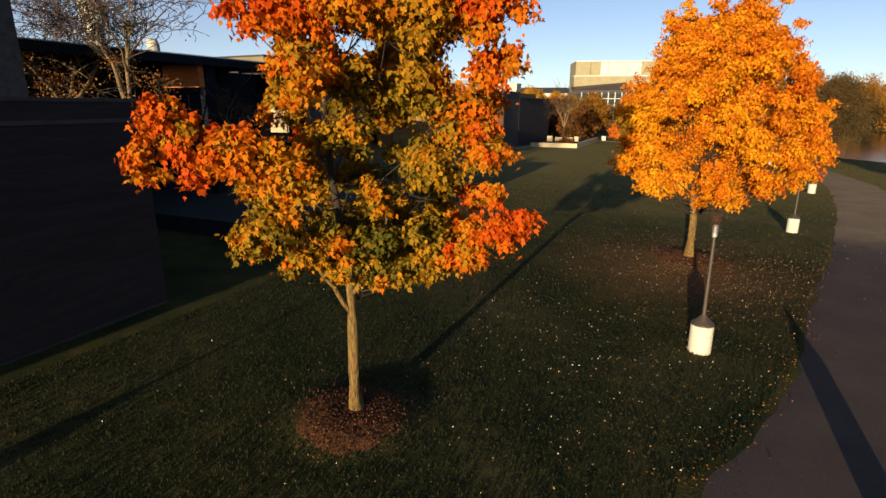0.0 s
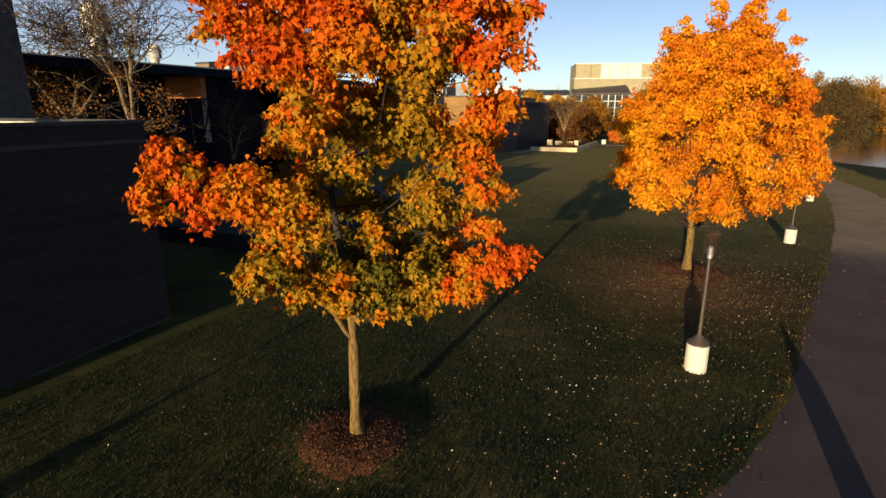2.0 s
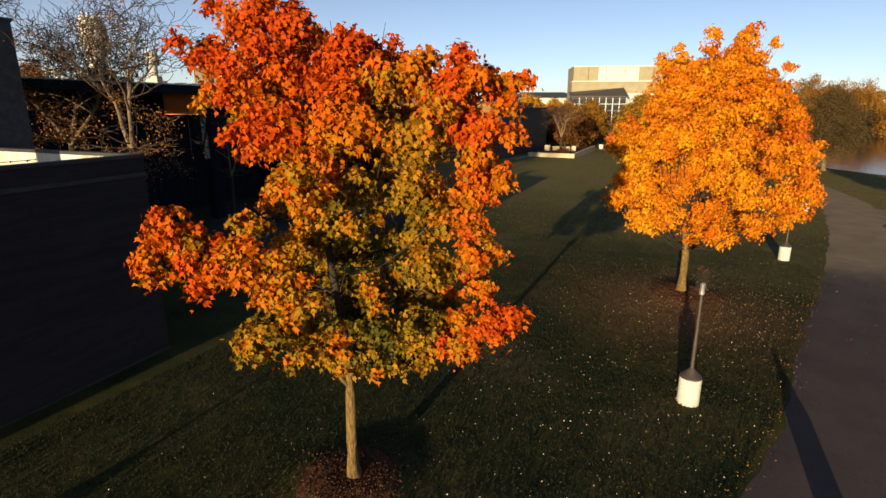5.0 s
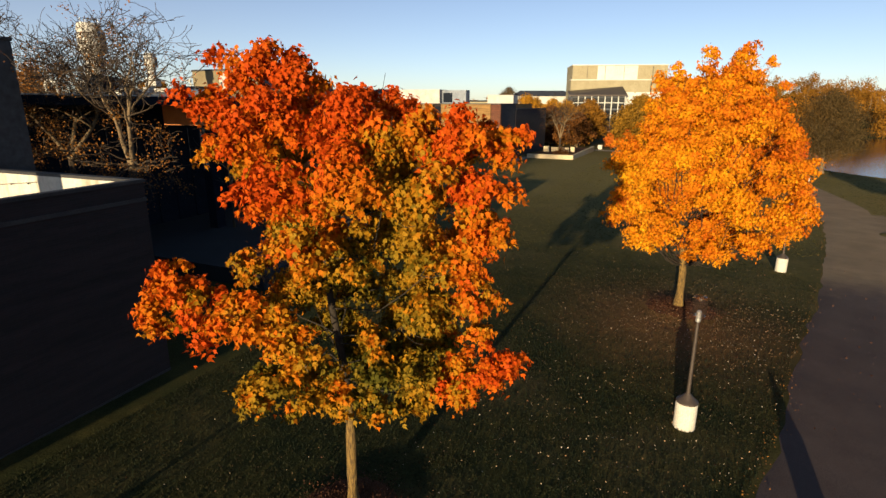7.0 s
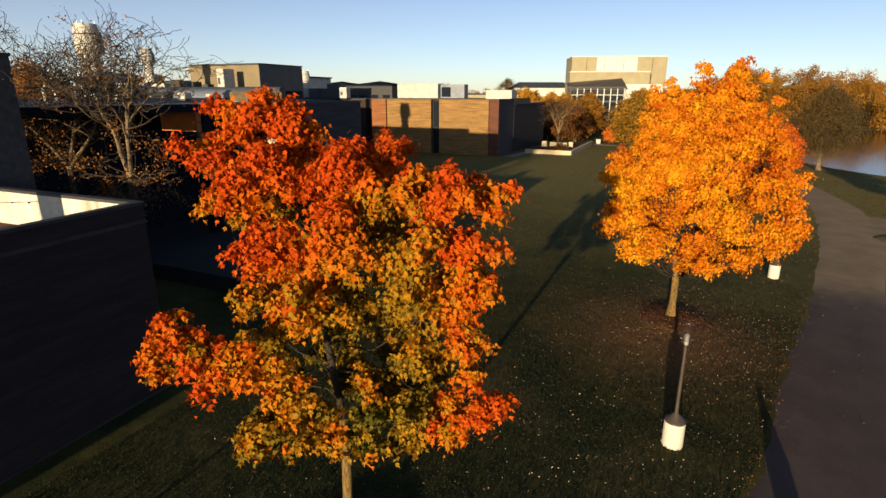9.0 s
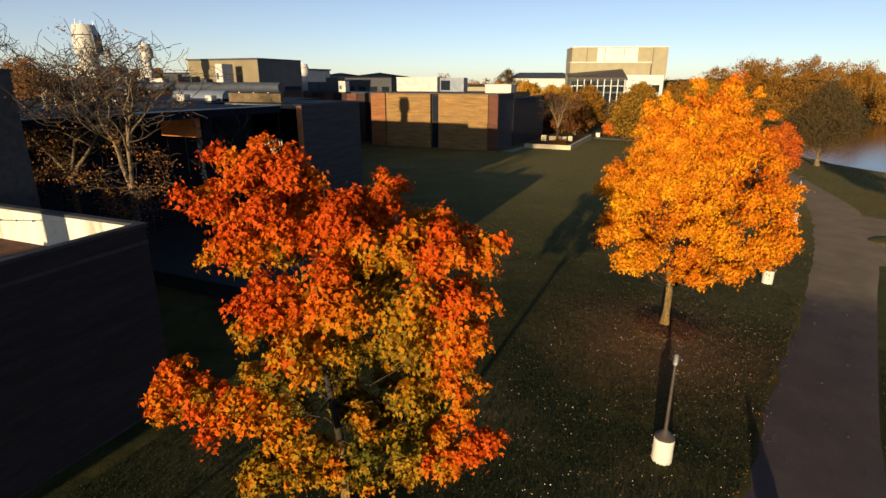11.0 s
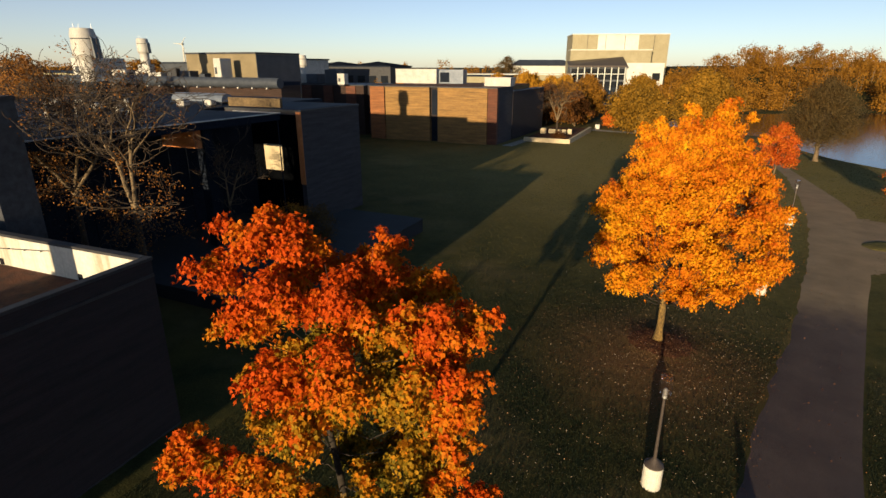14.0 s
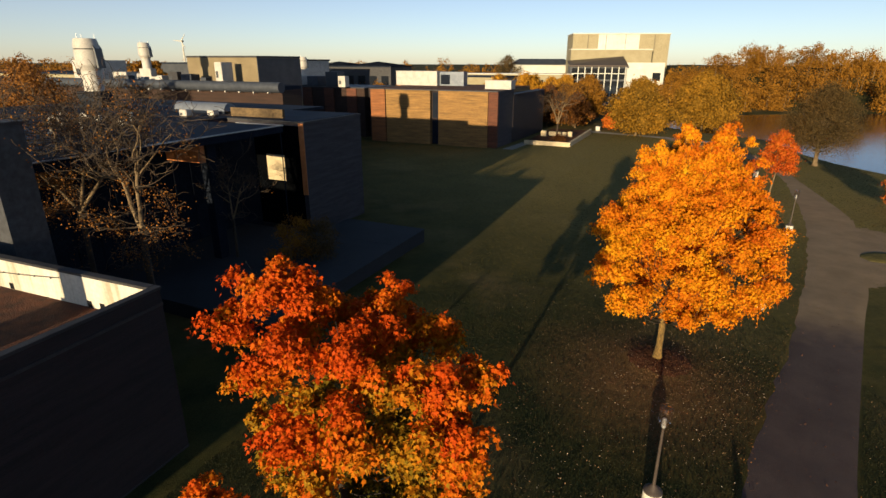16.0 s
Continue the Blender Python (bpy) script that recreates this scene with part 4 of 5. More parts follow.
slab("low_wall", planter, M_BUFF, (-7.2, -3.3, 12.0, 12.5, 0.5, 1.4), bevel=0.03, label="low concrete wall among plants")
block = thing("concrete_block", (41.0, 138.6, ground_z(41.0, 138.6)), "small white concrete block beside the footway", "concrete block", turn=-GA)
slab("body", block, M_CONCRETE, (-0.5, 0.5, -0.5, 0.5, -0.2, 1.0), bevel=0.04)
slab("cap", block, M_PAINT, (-0.55, 0.55, -0.55, 0.55, 1.0, 1.1), bevel=0.02)


def parked_car(at, turn, label):
    """A small saloon: rounded body, glazed cabin, four wheels."""
    c = thing("car", at, label, "car", "cars parked by the arts centre", turn=turn)
    bm = boxes((-2.2, 2.2, -0.88, 0.88, 0.3, 0.92), bevel=0.16)
    part("body", bm, M_PAINT, c, smooth=False)
    bm = bmesh.new()
    box(bm, -1.35, 1.15, -0.76, 0.76, 0.88, 1.45)
    for v in bm.verts:
        if v.co.z > 1.2:
            v.co.x, v.co.y = v.co.x * 0.68, v.co.y * 0.86
    part("cabin", bm, M_GLASS, c, "dark glazed cabin")
    part("roof", boxes((-0.85, 0.72, -0.62, 0.62, 1.45, 1.5), bevel=0.02), M_PAINT, c)
    wheel = turned([(0.2, -0.1), (0.32, -0.1), (0.32, 0.1), (0.2, 0.1)], 18)
    me = mesh_of("wheel", wheel)
    for wx in (-1.35, 1.35):
        for wy in (-0.82, 0.82):
            part("wheel", me, M_COPING, c).matrix_local = pose(wx, wy, 0.32, 90, 0, 0)
    return c


car = parked_car((61.5, 212.0, ground_z(61.5, 212.0)), 20, "white parked car before the arts centre")
copy_thing(car, pose(68.5, 222.0, ground_z(68.5, 222.0), 0, 0, 12))

# ---- street lamps
def street_lamp(at, label):
    t = thing("street_lamp", (at[0], at[1], ground_z(*at)), label, "street lamp", "lamps along the drive")
    part("footing", turned([(0.325, -0.3), (0.325, 0.86), (0.30, 0.89)], 28), M_CONCRETE, t, "pale round concrete footing")
    part("flange", turned([(0.33, 0.89), (0.325, 0.93), (0.22, 1.02), (0.10, 1.15), (0.07, 1.19)], 24), M_BRONZE, t, "brown conical flange")
    part("pole", turned([(0.06, 1.15), (0.045, 3.62)], 14), M_BRONZE, t)
    part("collar", turned([(0.05, 3.58), (0.075, 3.62), (0.075, 3.92), (0.04, 3.97)], 16), M_METAL, t, "bright metal collar")
    part("lantern", turned([(0.12, 3.74), (0.20, 3.80), (0.215, 4.30), (0.20, 4.34)], 20), M_LENS, t, "smoky glass lantern")
    part("cap", turned([(0.225, 4.34), (0.21, 4.40), (0.08, 4.44)], 20), M_LENS, t, "smoky glass cap")
    return t


lamp = street_lamp((7.85, 15.0), "brown street lamp on a pale concrete footing in the lawn")
for x, y in ((21.8, 32.5), (34.6, 49.8), (48.2, 79.5), (-11.6, 2.6)):
    copy_thing(lamp, pose(x, y, ground_z(x, y)))
bollard = thing("bollard", (7.75, 7.2, ground_z(7.75, 7.2)), "round pale concrete bollard with a brown conical cap", "bollard")
part("footing", turned([(0.325, -0.3), (0.325, 0.86), (0.30, 0.89)], 28), M_CONCRETE, bollard)
part("cap", turned([(0.33, 0.89), (0.325, 0.93), (0.22, 1.08), (0.10, 1.35), (0.03, 1.55)], 24), M_BRONZE, bollard, "brown conical cap")

# ---- trees
MAPLE_LEAF = np.array([(0, -0.45), (0.3, -0.3), (0.42, 0.14), (0.16, 0.18), (0.03, 0.76), (-0.16, 0.22), (-0.4, 0.16), (-0.3, -0.28)])
SIMPLE_LEAF = np.array([(0, -0.5), (0.34, -0.1), (0.22, 0.25), (0, 0.5), (-0.22, 0.25), (-0.34, -0.1)])
FLECK_LEAF = np.array([(0, -0.5), (0.38, -0.12), (0.14, 0.08), (0, 0.62), (-0.14, 0.08), (-0.38, -0.12)])
CARD_LEAF = np.array([(0, -0.5), (0.42, 0.0), (0, 0.5), (-0.42, 0.0)])


def unit(n):
    v = rng.normal(size=(n, 3))
    return v / np.linalg.norm(v, axis=1)[:, None]


def leaf_mesh(name, at, out, size, shape=MAPLE_LEAF, droop=0.9, tone=None, stray=0.6):
    """Leaves at places, facing roughly out and up, their tips hanging."""
    n = len(at)
    nrm = out * 0.9 + np.array([0, 0, 0.3]) + rng.normal(0, stray, (n, 3))
    nrm /= np.linalg.norm(nrm, axis=1)[:, None] + 1e-9
    tip = out * 0.5 + np.array([0, 0, -droop]) + rng.normal(0, 0.5, (n, 3))
    tip -= nrm * (tip * nrm).sum(1)[:, None]
    tip /= np.linalg.norm(tip, axis=1)[:, None] + 1e-9
    side = np.cross(nrm, tip)
    sz = size * rng.uniform(0.65, 1.3, n)
    k = len(shape)
    bend = (np.abs(shape[:, 0]) * 0.35 - shape[:, 1] ** 2 * 0.3)
    v = at[:, None] + sz[:, None, None] * (side[:, None] * shape[None, :, :1] + tip[:, None] * shape[None, :, 1:] - nrm[:, None] * bend[None, :, None] * rng.uniform(-0.4, 1.0, (n, 1, 1)))
    me = mesh_arrays(name, v.reshape(-1, 3), np.arange(n * k).reshape(n, k))
    if tone is not None:
        me.attributes.new("tone", "FLOAT", "FACE").data.foreach_set("value", np.asarray(tone, np.float32))
    return me


def clump_leaves(lobes, density, clumps=12, spread=0.34, reach=(0.5, 1.0)):
    """Places, outward ways and pigments of leaves on drooping sprays round each lobe (x, y, z, r)."""
    at, out, tone = [], [], []
    for x, y, z, r in lobes:
        c = np.array([x, y, z])
        total = int(density * r * r)
        d = unit(clumps)
        mid = c + d * r * rng.uniform(*reach, (clumps, 1)) * np.array([1, 1, 0.85])
        which = rng.integers(0, clumps, total)
        off = rng.normal(0, spread * r, (total, 3)) * np.array([1.15, 1.15, 0.7])
        off[:, 2] -= 0.5 * np.hypot(off[:, 0], off[:, 1])
        p = mid[which] + off
        o = (p - c) / r + off / (spread * r) * 0.35
        at.append(p)
        out.append(o / (np.linalg.norm(o, axis=1)[:, None] + 1e-9))
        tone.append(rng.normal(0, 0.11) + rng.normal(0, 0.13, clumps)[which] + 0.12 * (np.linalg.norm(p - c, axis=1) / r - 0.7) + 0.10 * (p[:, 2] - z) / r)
    return np.concatenate(at), np.concatenate(out), np.concatenate(tone)


def bough(bm, a, b, r0, r1, sides=6, wob=0.12, n=6):
    a, b = Vector(a), Vector(b)
    d = (b - a).length
    pts = []
    for k in range(n):
        f = k / (n - 1)
        p = a.lerp(b, f)
        p += Vector((0, 0, -0.16 * d * math.sin(f * math.pi) * 0.6))
        if 0 < k < n - 1:
            p += Vector([random.uniform(-wob, wob) * d * 0.3 for _ in range(3)])
        pts.append(p)
    tube(bm, pts, [r0 + (r1 - r0) * k / (n - 1) for k in range(n)], sides)


def leafy_tree(base, lobes, label, leaf_material, trunk_r, fork, leaf, density, shape, bark=None, group="", clumps=12, spread=0.34, lean=(0, 0), sides=14, pigment=None, reach=(0.5, 1.0)):
    """A tree with a flared, slightly bent trunk, boughs to every lobe and leaves in sprays."""
    bx, by = base
    bz = ground_z(bx, by)
    t = thing("tree", (bx, by, bz), label, "tree", group)
    inv = Matrix.Translation((-bx, -by, -bz))
    bark = bark or M_BARK
    top = max(l[2] + l[3] for l in lobes)
    bm = bmesh.new()
    hs = np.linspace(-0.2, top - bz - (top - bz) * 0.2, 16)
    pts, rad = [], []
    for h in hs:
        f = max(h, 0) / (top - bz)
        pts.append((lean[0] * f + 0.09 * math.sin(h * 1.1 + bx), lean[1] * f + 0.07 * math.cos(h * 0.9), h))
        rad.append(trunk_r * (1.0 - 0.85 * f) * (1 + 0.7 * math.exp(-max(h, 0) / 0.2)))
    cut = next(i for i, h in enumerate(hs) if h > fork + 0.6)
    tube(bm, pts[:cut + 1], rad[:cut + 1], sides)
    for v in bm.verts:
        v.co.x += 0.02 * noise.noise(v.co * 3.0)
        v.co.y += 0.02 * noise.noise(v.co * 3.0 + Vector((5, 0, 0)))
    part("trunk", bm, bark, t, smooth=True)
    if clumps == 13:
        bm = bmesh.new()
        for fx, fy, fz, h0 in ((-0.95, -0.55, 4.3, fork - 0.25), (0.75, -0.35, 4.5, fork + 0.15)):
            k = float(np.interp(h0, hs, np.arange(16)))
            bough(bm, Vector(pts[int(k)]).lerp(Vector(pts[int(k) + 1]), k - int(k)), (fx, fy, fz), 0.055, 0.03, 9)
        part("fork", bm, bark, t, smooth=True)
    bm = bmesh.new()
    tube(bm, pts[cut:], [r * 0.97 for r in rad[cut:]], sides)
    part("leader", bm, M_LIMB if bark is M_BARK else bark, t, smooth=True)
    for i, (x, y, z, r) in enumerate(lobes):
        if r < trunk_r or (trunk_r < 0.13 and i % 3 and z < 7.5):
            continue
        bm = bmesh.new()
        h0 = min(max(fork, (z - bz) * (0.82 if trunk_r < 0.13 else 0.55) - 0.1 * math.hypot(x - bx, y - by)), hs[-1] * 0.95)
        k = float(np.interp(h0, hs, np.arange(16)))
        p0 = Vector(pts[int(k)]).lerp(Vector(pts[min(15, int(k) + 1)]), k - int(k))
        bough(bm, p0, (x - bx, y - by, z - bz), max(0.012, float(np.interp(h0, hs, rad)) * 0.20), 0.008, 6)
        tip = Vector((x - bx, y - by, z - bz))
        for _ in range(2):
            d = Vector(unit(1)[0]) * r * 1.05
            bough(bm, tip - (tip - p0) * 0.25, tip + d, 0.011, 0.004, 4, n=4)
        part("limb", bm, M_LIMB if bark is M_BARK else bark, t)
    at, out, tone = clump_leaves(lobes, density, clumps, spread, reach)
    at = at - np.array([bx, by, bz])
    tone = tone + (pigment(at) if pigment else 0.45)
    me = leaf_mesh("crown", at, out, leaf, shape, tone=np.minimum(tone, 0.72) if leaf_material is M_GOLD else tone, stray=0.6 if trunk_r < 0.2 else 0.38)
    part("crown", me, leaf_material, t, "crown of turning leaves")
    return t


# the red maple: lobes as (sideways, height, size) of its boughs, front and back of the trunk
MX, MY = -1.85, 10.6
UPPER = [(-3.55, 10.9, 10.2, .72), (-2.65, 10.8, 10.0, .68), (-4.2, 10.3, 9.6, .58), (-2.85, 9.5, 9.2, .7), (-3.6, 9.6, 8.75, .52), (-1.45, 9.3, 9.3, .7),
         (-0.62, 8.8, 9.0, .66), (0.27, 8.9, 8.95, .66), (1.07, 9.2, 8.9, .5), (-1.44, 8.1, 8.35, .72), (-2.45, 8.3, 8.25, .58), (-0.9, 10.2, 9.5, .5)]
MIDDLE = [(-0.4, 8.2, .72), (0.6, 8.2, .6), (0.85, 7.4, .5), (-2.1, 7.35, .55), (-1.5, 7.25, .58), (-0.4, 7.1, .66), (0.35, 6.7, .5), (-4.4, 6.7, .36), (-4.8, 6.0, .44), (0.75, 6.0, .46), (0.8, 5.35, .36)]
LOWER = [(-3.7, 6.05, .56), (-2.85, 6.1, .58), (-2.4, 5.6, .5), (-2.85, 5.0, .56), (-2.05, 4.65, .5), (-1.1, 5.35, .4), (-1.1, 4.5, .48), (-0.3, 5.7, .56), (-0.3, 4.6, .46), (0.5, 4.6, .44)]
LOWEST = [(-2.4, 4.25, .38), (-1.75, 4.05, .4), (-1.15, 3.95, .4), (-0.45, 4.05, .42), (0.15, 4.3, .36), (-2.9, 4.75, .4)]


def depth(x, z):
    """How far the crown bulges towards the drive at a height: full above and on the lawn side, hollow below."""
    if z > 7.3:
        return 2.35
    return (2.2 if z > 4.4 else 1.7) if x < -2.2 else 1.25


maple_lobes = [(x, y, z, r) for x, y, z, r in UPPER]
for x, z, r in MIDDLE + LOWER + LOWEST:
    q = (x - MX) / 4.5
    maple_lobes.append((x, 10.35 - depth(x, z) * math.sqrt(max(0.0, 1 - q * q)), z, r * 0.97))
for x, z, r in [(x, z, r) for x, y, z, r in UPPER[3::2]] + MIDDLE[::2] + LOWER[::2] + LOWEST[::2]:
    q = (x - MX) / 3.7
    maple_lobes.append((x * 0.9 + random.uniform(-0.3, 0.2), MY + 2.2 * math.sqrt(max(0.0, 1 - q * q)) * random.uniform(0.3, 1.0), z + random.uniform(-0.6, 0.0), r * 1.1))
for k in range(13):
    a = k * 2.4
    maple_lobes.append((MX + 1.25 * math.cos(a), MY + 0.5 + 1.0 * math.sin(a), 5.9 + 0.27 * k, 0.6))
maple_lobes += [(0.95, 8.9, 4.7, 0.42), (1.35, 9.0, 4.9, 0.36), (0.5, 9.0, 4.4, 0.38), (-4.0, 8.3, 6.45, 0.42), (-3.3, 8.2, 6.2, 0.44)]
for k in range(12):
    a = 0.1 + 0.26 * k
    maple_lobes.append((MX + 2.0 * math.cos(a), MY + 0.3 + 1.6 * math.sin(a), 3.6 + 0.75 * (k % 3), 0.55))
leafy_tree((MX, MY), maple_lobes, "maple with red tips and gold-green lower leaves in a mulch ring", M_MAPLE, 0.128, 2.6, 0.099, 4400, MAPLE_LEAF, clumps=13, spread=0.18, lean=(-0.65, 0.2),
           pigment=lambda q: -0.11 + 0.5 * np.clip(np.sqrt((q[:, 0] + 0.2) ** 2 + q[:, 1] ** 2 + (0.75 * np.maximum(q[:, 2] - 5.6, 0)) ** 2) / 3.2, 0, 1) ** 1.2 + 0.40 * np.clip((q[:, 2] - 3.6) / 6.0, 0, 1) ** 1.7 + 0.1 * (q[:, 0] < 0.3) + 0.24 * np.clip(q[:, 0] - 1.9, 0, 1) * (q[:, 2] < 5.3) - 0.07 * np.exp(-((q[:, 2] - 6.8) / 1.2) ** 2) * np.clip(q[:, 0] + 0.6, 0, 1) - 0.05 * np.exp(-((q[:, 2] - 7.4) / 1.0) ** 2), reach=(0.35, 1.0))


def crown_lobes(cx, cy, z0, profile, n, size, seed):
    """Lobes spread over a crown whose radius at each height is given as (height, radius)."""
    r = np.random.default_rng(seed)
    hs, rs = zip(*profile)
    out = []
    for k in range(n):
        h = hs[0] + (hs[-1] - hs[0]) * ((k + 0.5) / n) ** 0.9
        a = k * 2.39996 + r.uniform(-0.3, 0.3)
        rad = float(np.interp(h, hs, rs)) * r.uniform(0.72, 1.0)
        s = size * r.uniform(0.7, 1.25) * (0.6 + 0.4 * min(1, rad / max(rs)))
        out.append((cx + rad * math.cos(a), cy + rad * math.sin(a), z0 + h, s))
        if k % 2:
            out.append((cx + rad * 0.45 * math.cos(a + 1.5), cy + rad * 0.45 * math.sin(a + 1.5), z0 + h, s * 1.2))
    return out


gold = [(17.2, 25.1, 6.6, 0.7), (17.1, 24.8, 5.4, 0.65), (16.6, 25.6, 8.0, 0.6)] + crown_lobes(12.7, 25.4, -0.25, [(2.9, 1.5), (3.6, 3.5), (4.6, 4.4), (6.5, 4.4), (8.0, 4.0), (9.2, 3.1), (10.1, 2.0), (10.8, 0.8)], 108, 0.74, 3)
for px, pz, r0 in ((10.3, 10.7, 0.75), (11.8, 11.7, 0.72), (13.9, 11.9, 0.85), (12.9, 11.0, 0.85), (11.0, 10.9, 0.8), (15.4, 10.3, 0.55), (14.7, 11.3, 0.55), (13.3, 11.4, 0.75)):
    for k in range(7):
        f = k / 6
        gold.append((12.9 + (px - 12.9) * (0.55 + 0.45 * f) + random.uniform(-0.25, 0.25), 25.3 + random.uniform(-0.7, 0.7), 8.2 + (pz - 8.2) * f, r0 * (1.25 - 0.7 * f)))
leafy_tree((12.2, 25.4), gold, "dense golden-orange maple beside the drive, lit by low sun", M_GOLD, 0.19, 2.2, 0.145, 1480, FLECK_LEAF, clumps=15, spread=0.2, lean=(-0.9, 0), pigment=lambda q: 0.36 + 0.012 * q[:, 2] + 0.03 * q[:, 0], reach=(0.4, 1.0))


def mid_tree(x, y, h, rad, label, material, seed, leaf=0.3, n=34, dens=420, low=0.18, trunk=0.22):
    z0 = ground_z(x, y)
    prof = [(h * low, rad * 0.45), (h * 0.32, rad * 0.95), (h * 0.5, rad), (h * 0.72, rad * 0.75), (h * 0.9, rad * 0.4), (h * 0.98, rad * 0.1)]
    size = rad * 0.3
    return leafy_tree((x, y), crown_lobes(x, y, z0, prof, n, size, seed), label, material, trunk, h * 0.18, leaf, dens / (size * size) * 0.9, CARD_LEAF, M_TWIG, clumps=9, spread=0.4, sides=8)


mid_tree(64.2, 90.0, 13.2, 5.7, "broad dusky brown-green tree on the lake bank", M_DUSK, 11, 0.155, 60, 720, 0.29, 0.36)
mid_tree(47.0, 128.0, 13.0, 6.2, "olive-gold tree beside the footway", M_OLIVE, 12, 0.42, 40, 520, 0.14, 0.25)
mid_tree(74.5, 153.0, 15.0, 8.0, "wide olive tree on the lake shore", M_OLIVE, 13, 0.5, 44, 520, 0.2, 0.3)
mid_tree(41.4, 64.5, 8.4, 2.3, "small scarlet tree behind the golden maple", M_RED, 14, 0.2, 17, 420, 0.45, 0.12)
mid_tree(30.6, 66.0, 9.0, 2.2, "small yellow tree behind the golden maple", M_GOLD, 15, 0.22, 18, 420)
for i, (x, y, h, r, m, lab_text) in enumerate(((18, 163, 13.0, 5.5, M_AMBER, "amber tree behind the brick hall"), (25, 158, 13.4, 5.5, M_AMBER, "amber tree behind the brick hall"), (32, 157, 12.6, 4.6, M_AMBER, "amber tree behind the brick hall"), (47, 182, 10.5, 6, M_WOODS, "amber tree before the arts centre"), (53.5, 196, 12.6, 5.4, M_WOODS, "amber tree before the arts centre"), (46, 200, 12.2, 5.6, M_AMBER, "amber tree before the arts centre"), (37.5, 150, 10.2, 4.7, M_WOODS, "rust-brown tree by the footway"), (43, 158, 12, 5, M_WOODS, "rust-brown tree by the footway"), (30, 149, 10.5, 4.5, M_WITHER, "rust-brown tree beyond the planter"), (35, 153, 11, 5, M_WOODS, "amber tree beyond the planter"), (28.5, 166, 12.8, 5, M_AMBER, "amber tree behind the brick hall"), (37, 146, 9.0, 4.0, M_WITHER, "rust-brown tree beyond the planter"),
                                              (20, 170, 12, 6, M_WOODS, "amber tree behind the brick hall"), (38, 175, 10, 6, M_WOODS, "amber tree behind the planter"), (45.5, 141, 5, 2.2, M_RUST, "small red shrub-like tree"),
                                              (-9, 150, 12.5, 3, M_GOLD, "yellow tree between roofs"), (0, 190, 14, 5, M_WOODS, "amber tree on the skyline"), (-70, 140, 16, 4, M_WOODS, "orange tree on the skyline"),
                                              (-76, 144, 16, 4, M_WOODS, "orange tree on the skyline"), (-57, 79, 15, 6, M_BROWNLEAF, "rust-brown tree between the roofs"), (-64, 87, 16, 6, M_BROWNLEAF, "rust-brown tree between the roofs"), (37, 300, 20, 8, M_DUSK, "round dark tree on the skyline"))):
    mid_tree(x, y, h, r, lab_text, m, 30 + i, 0.45 if y > 100 else 0.3, 22, 330)


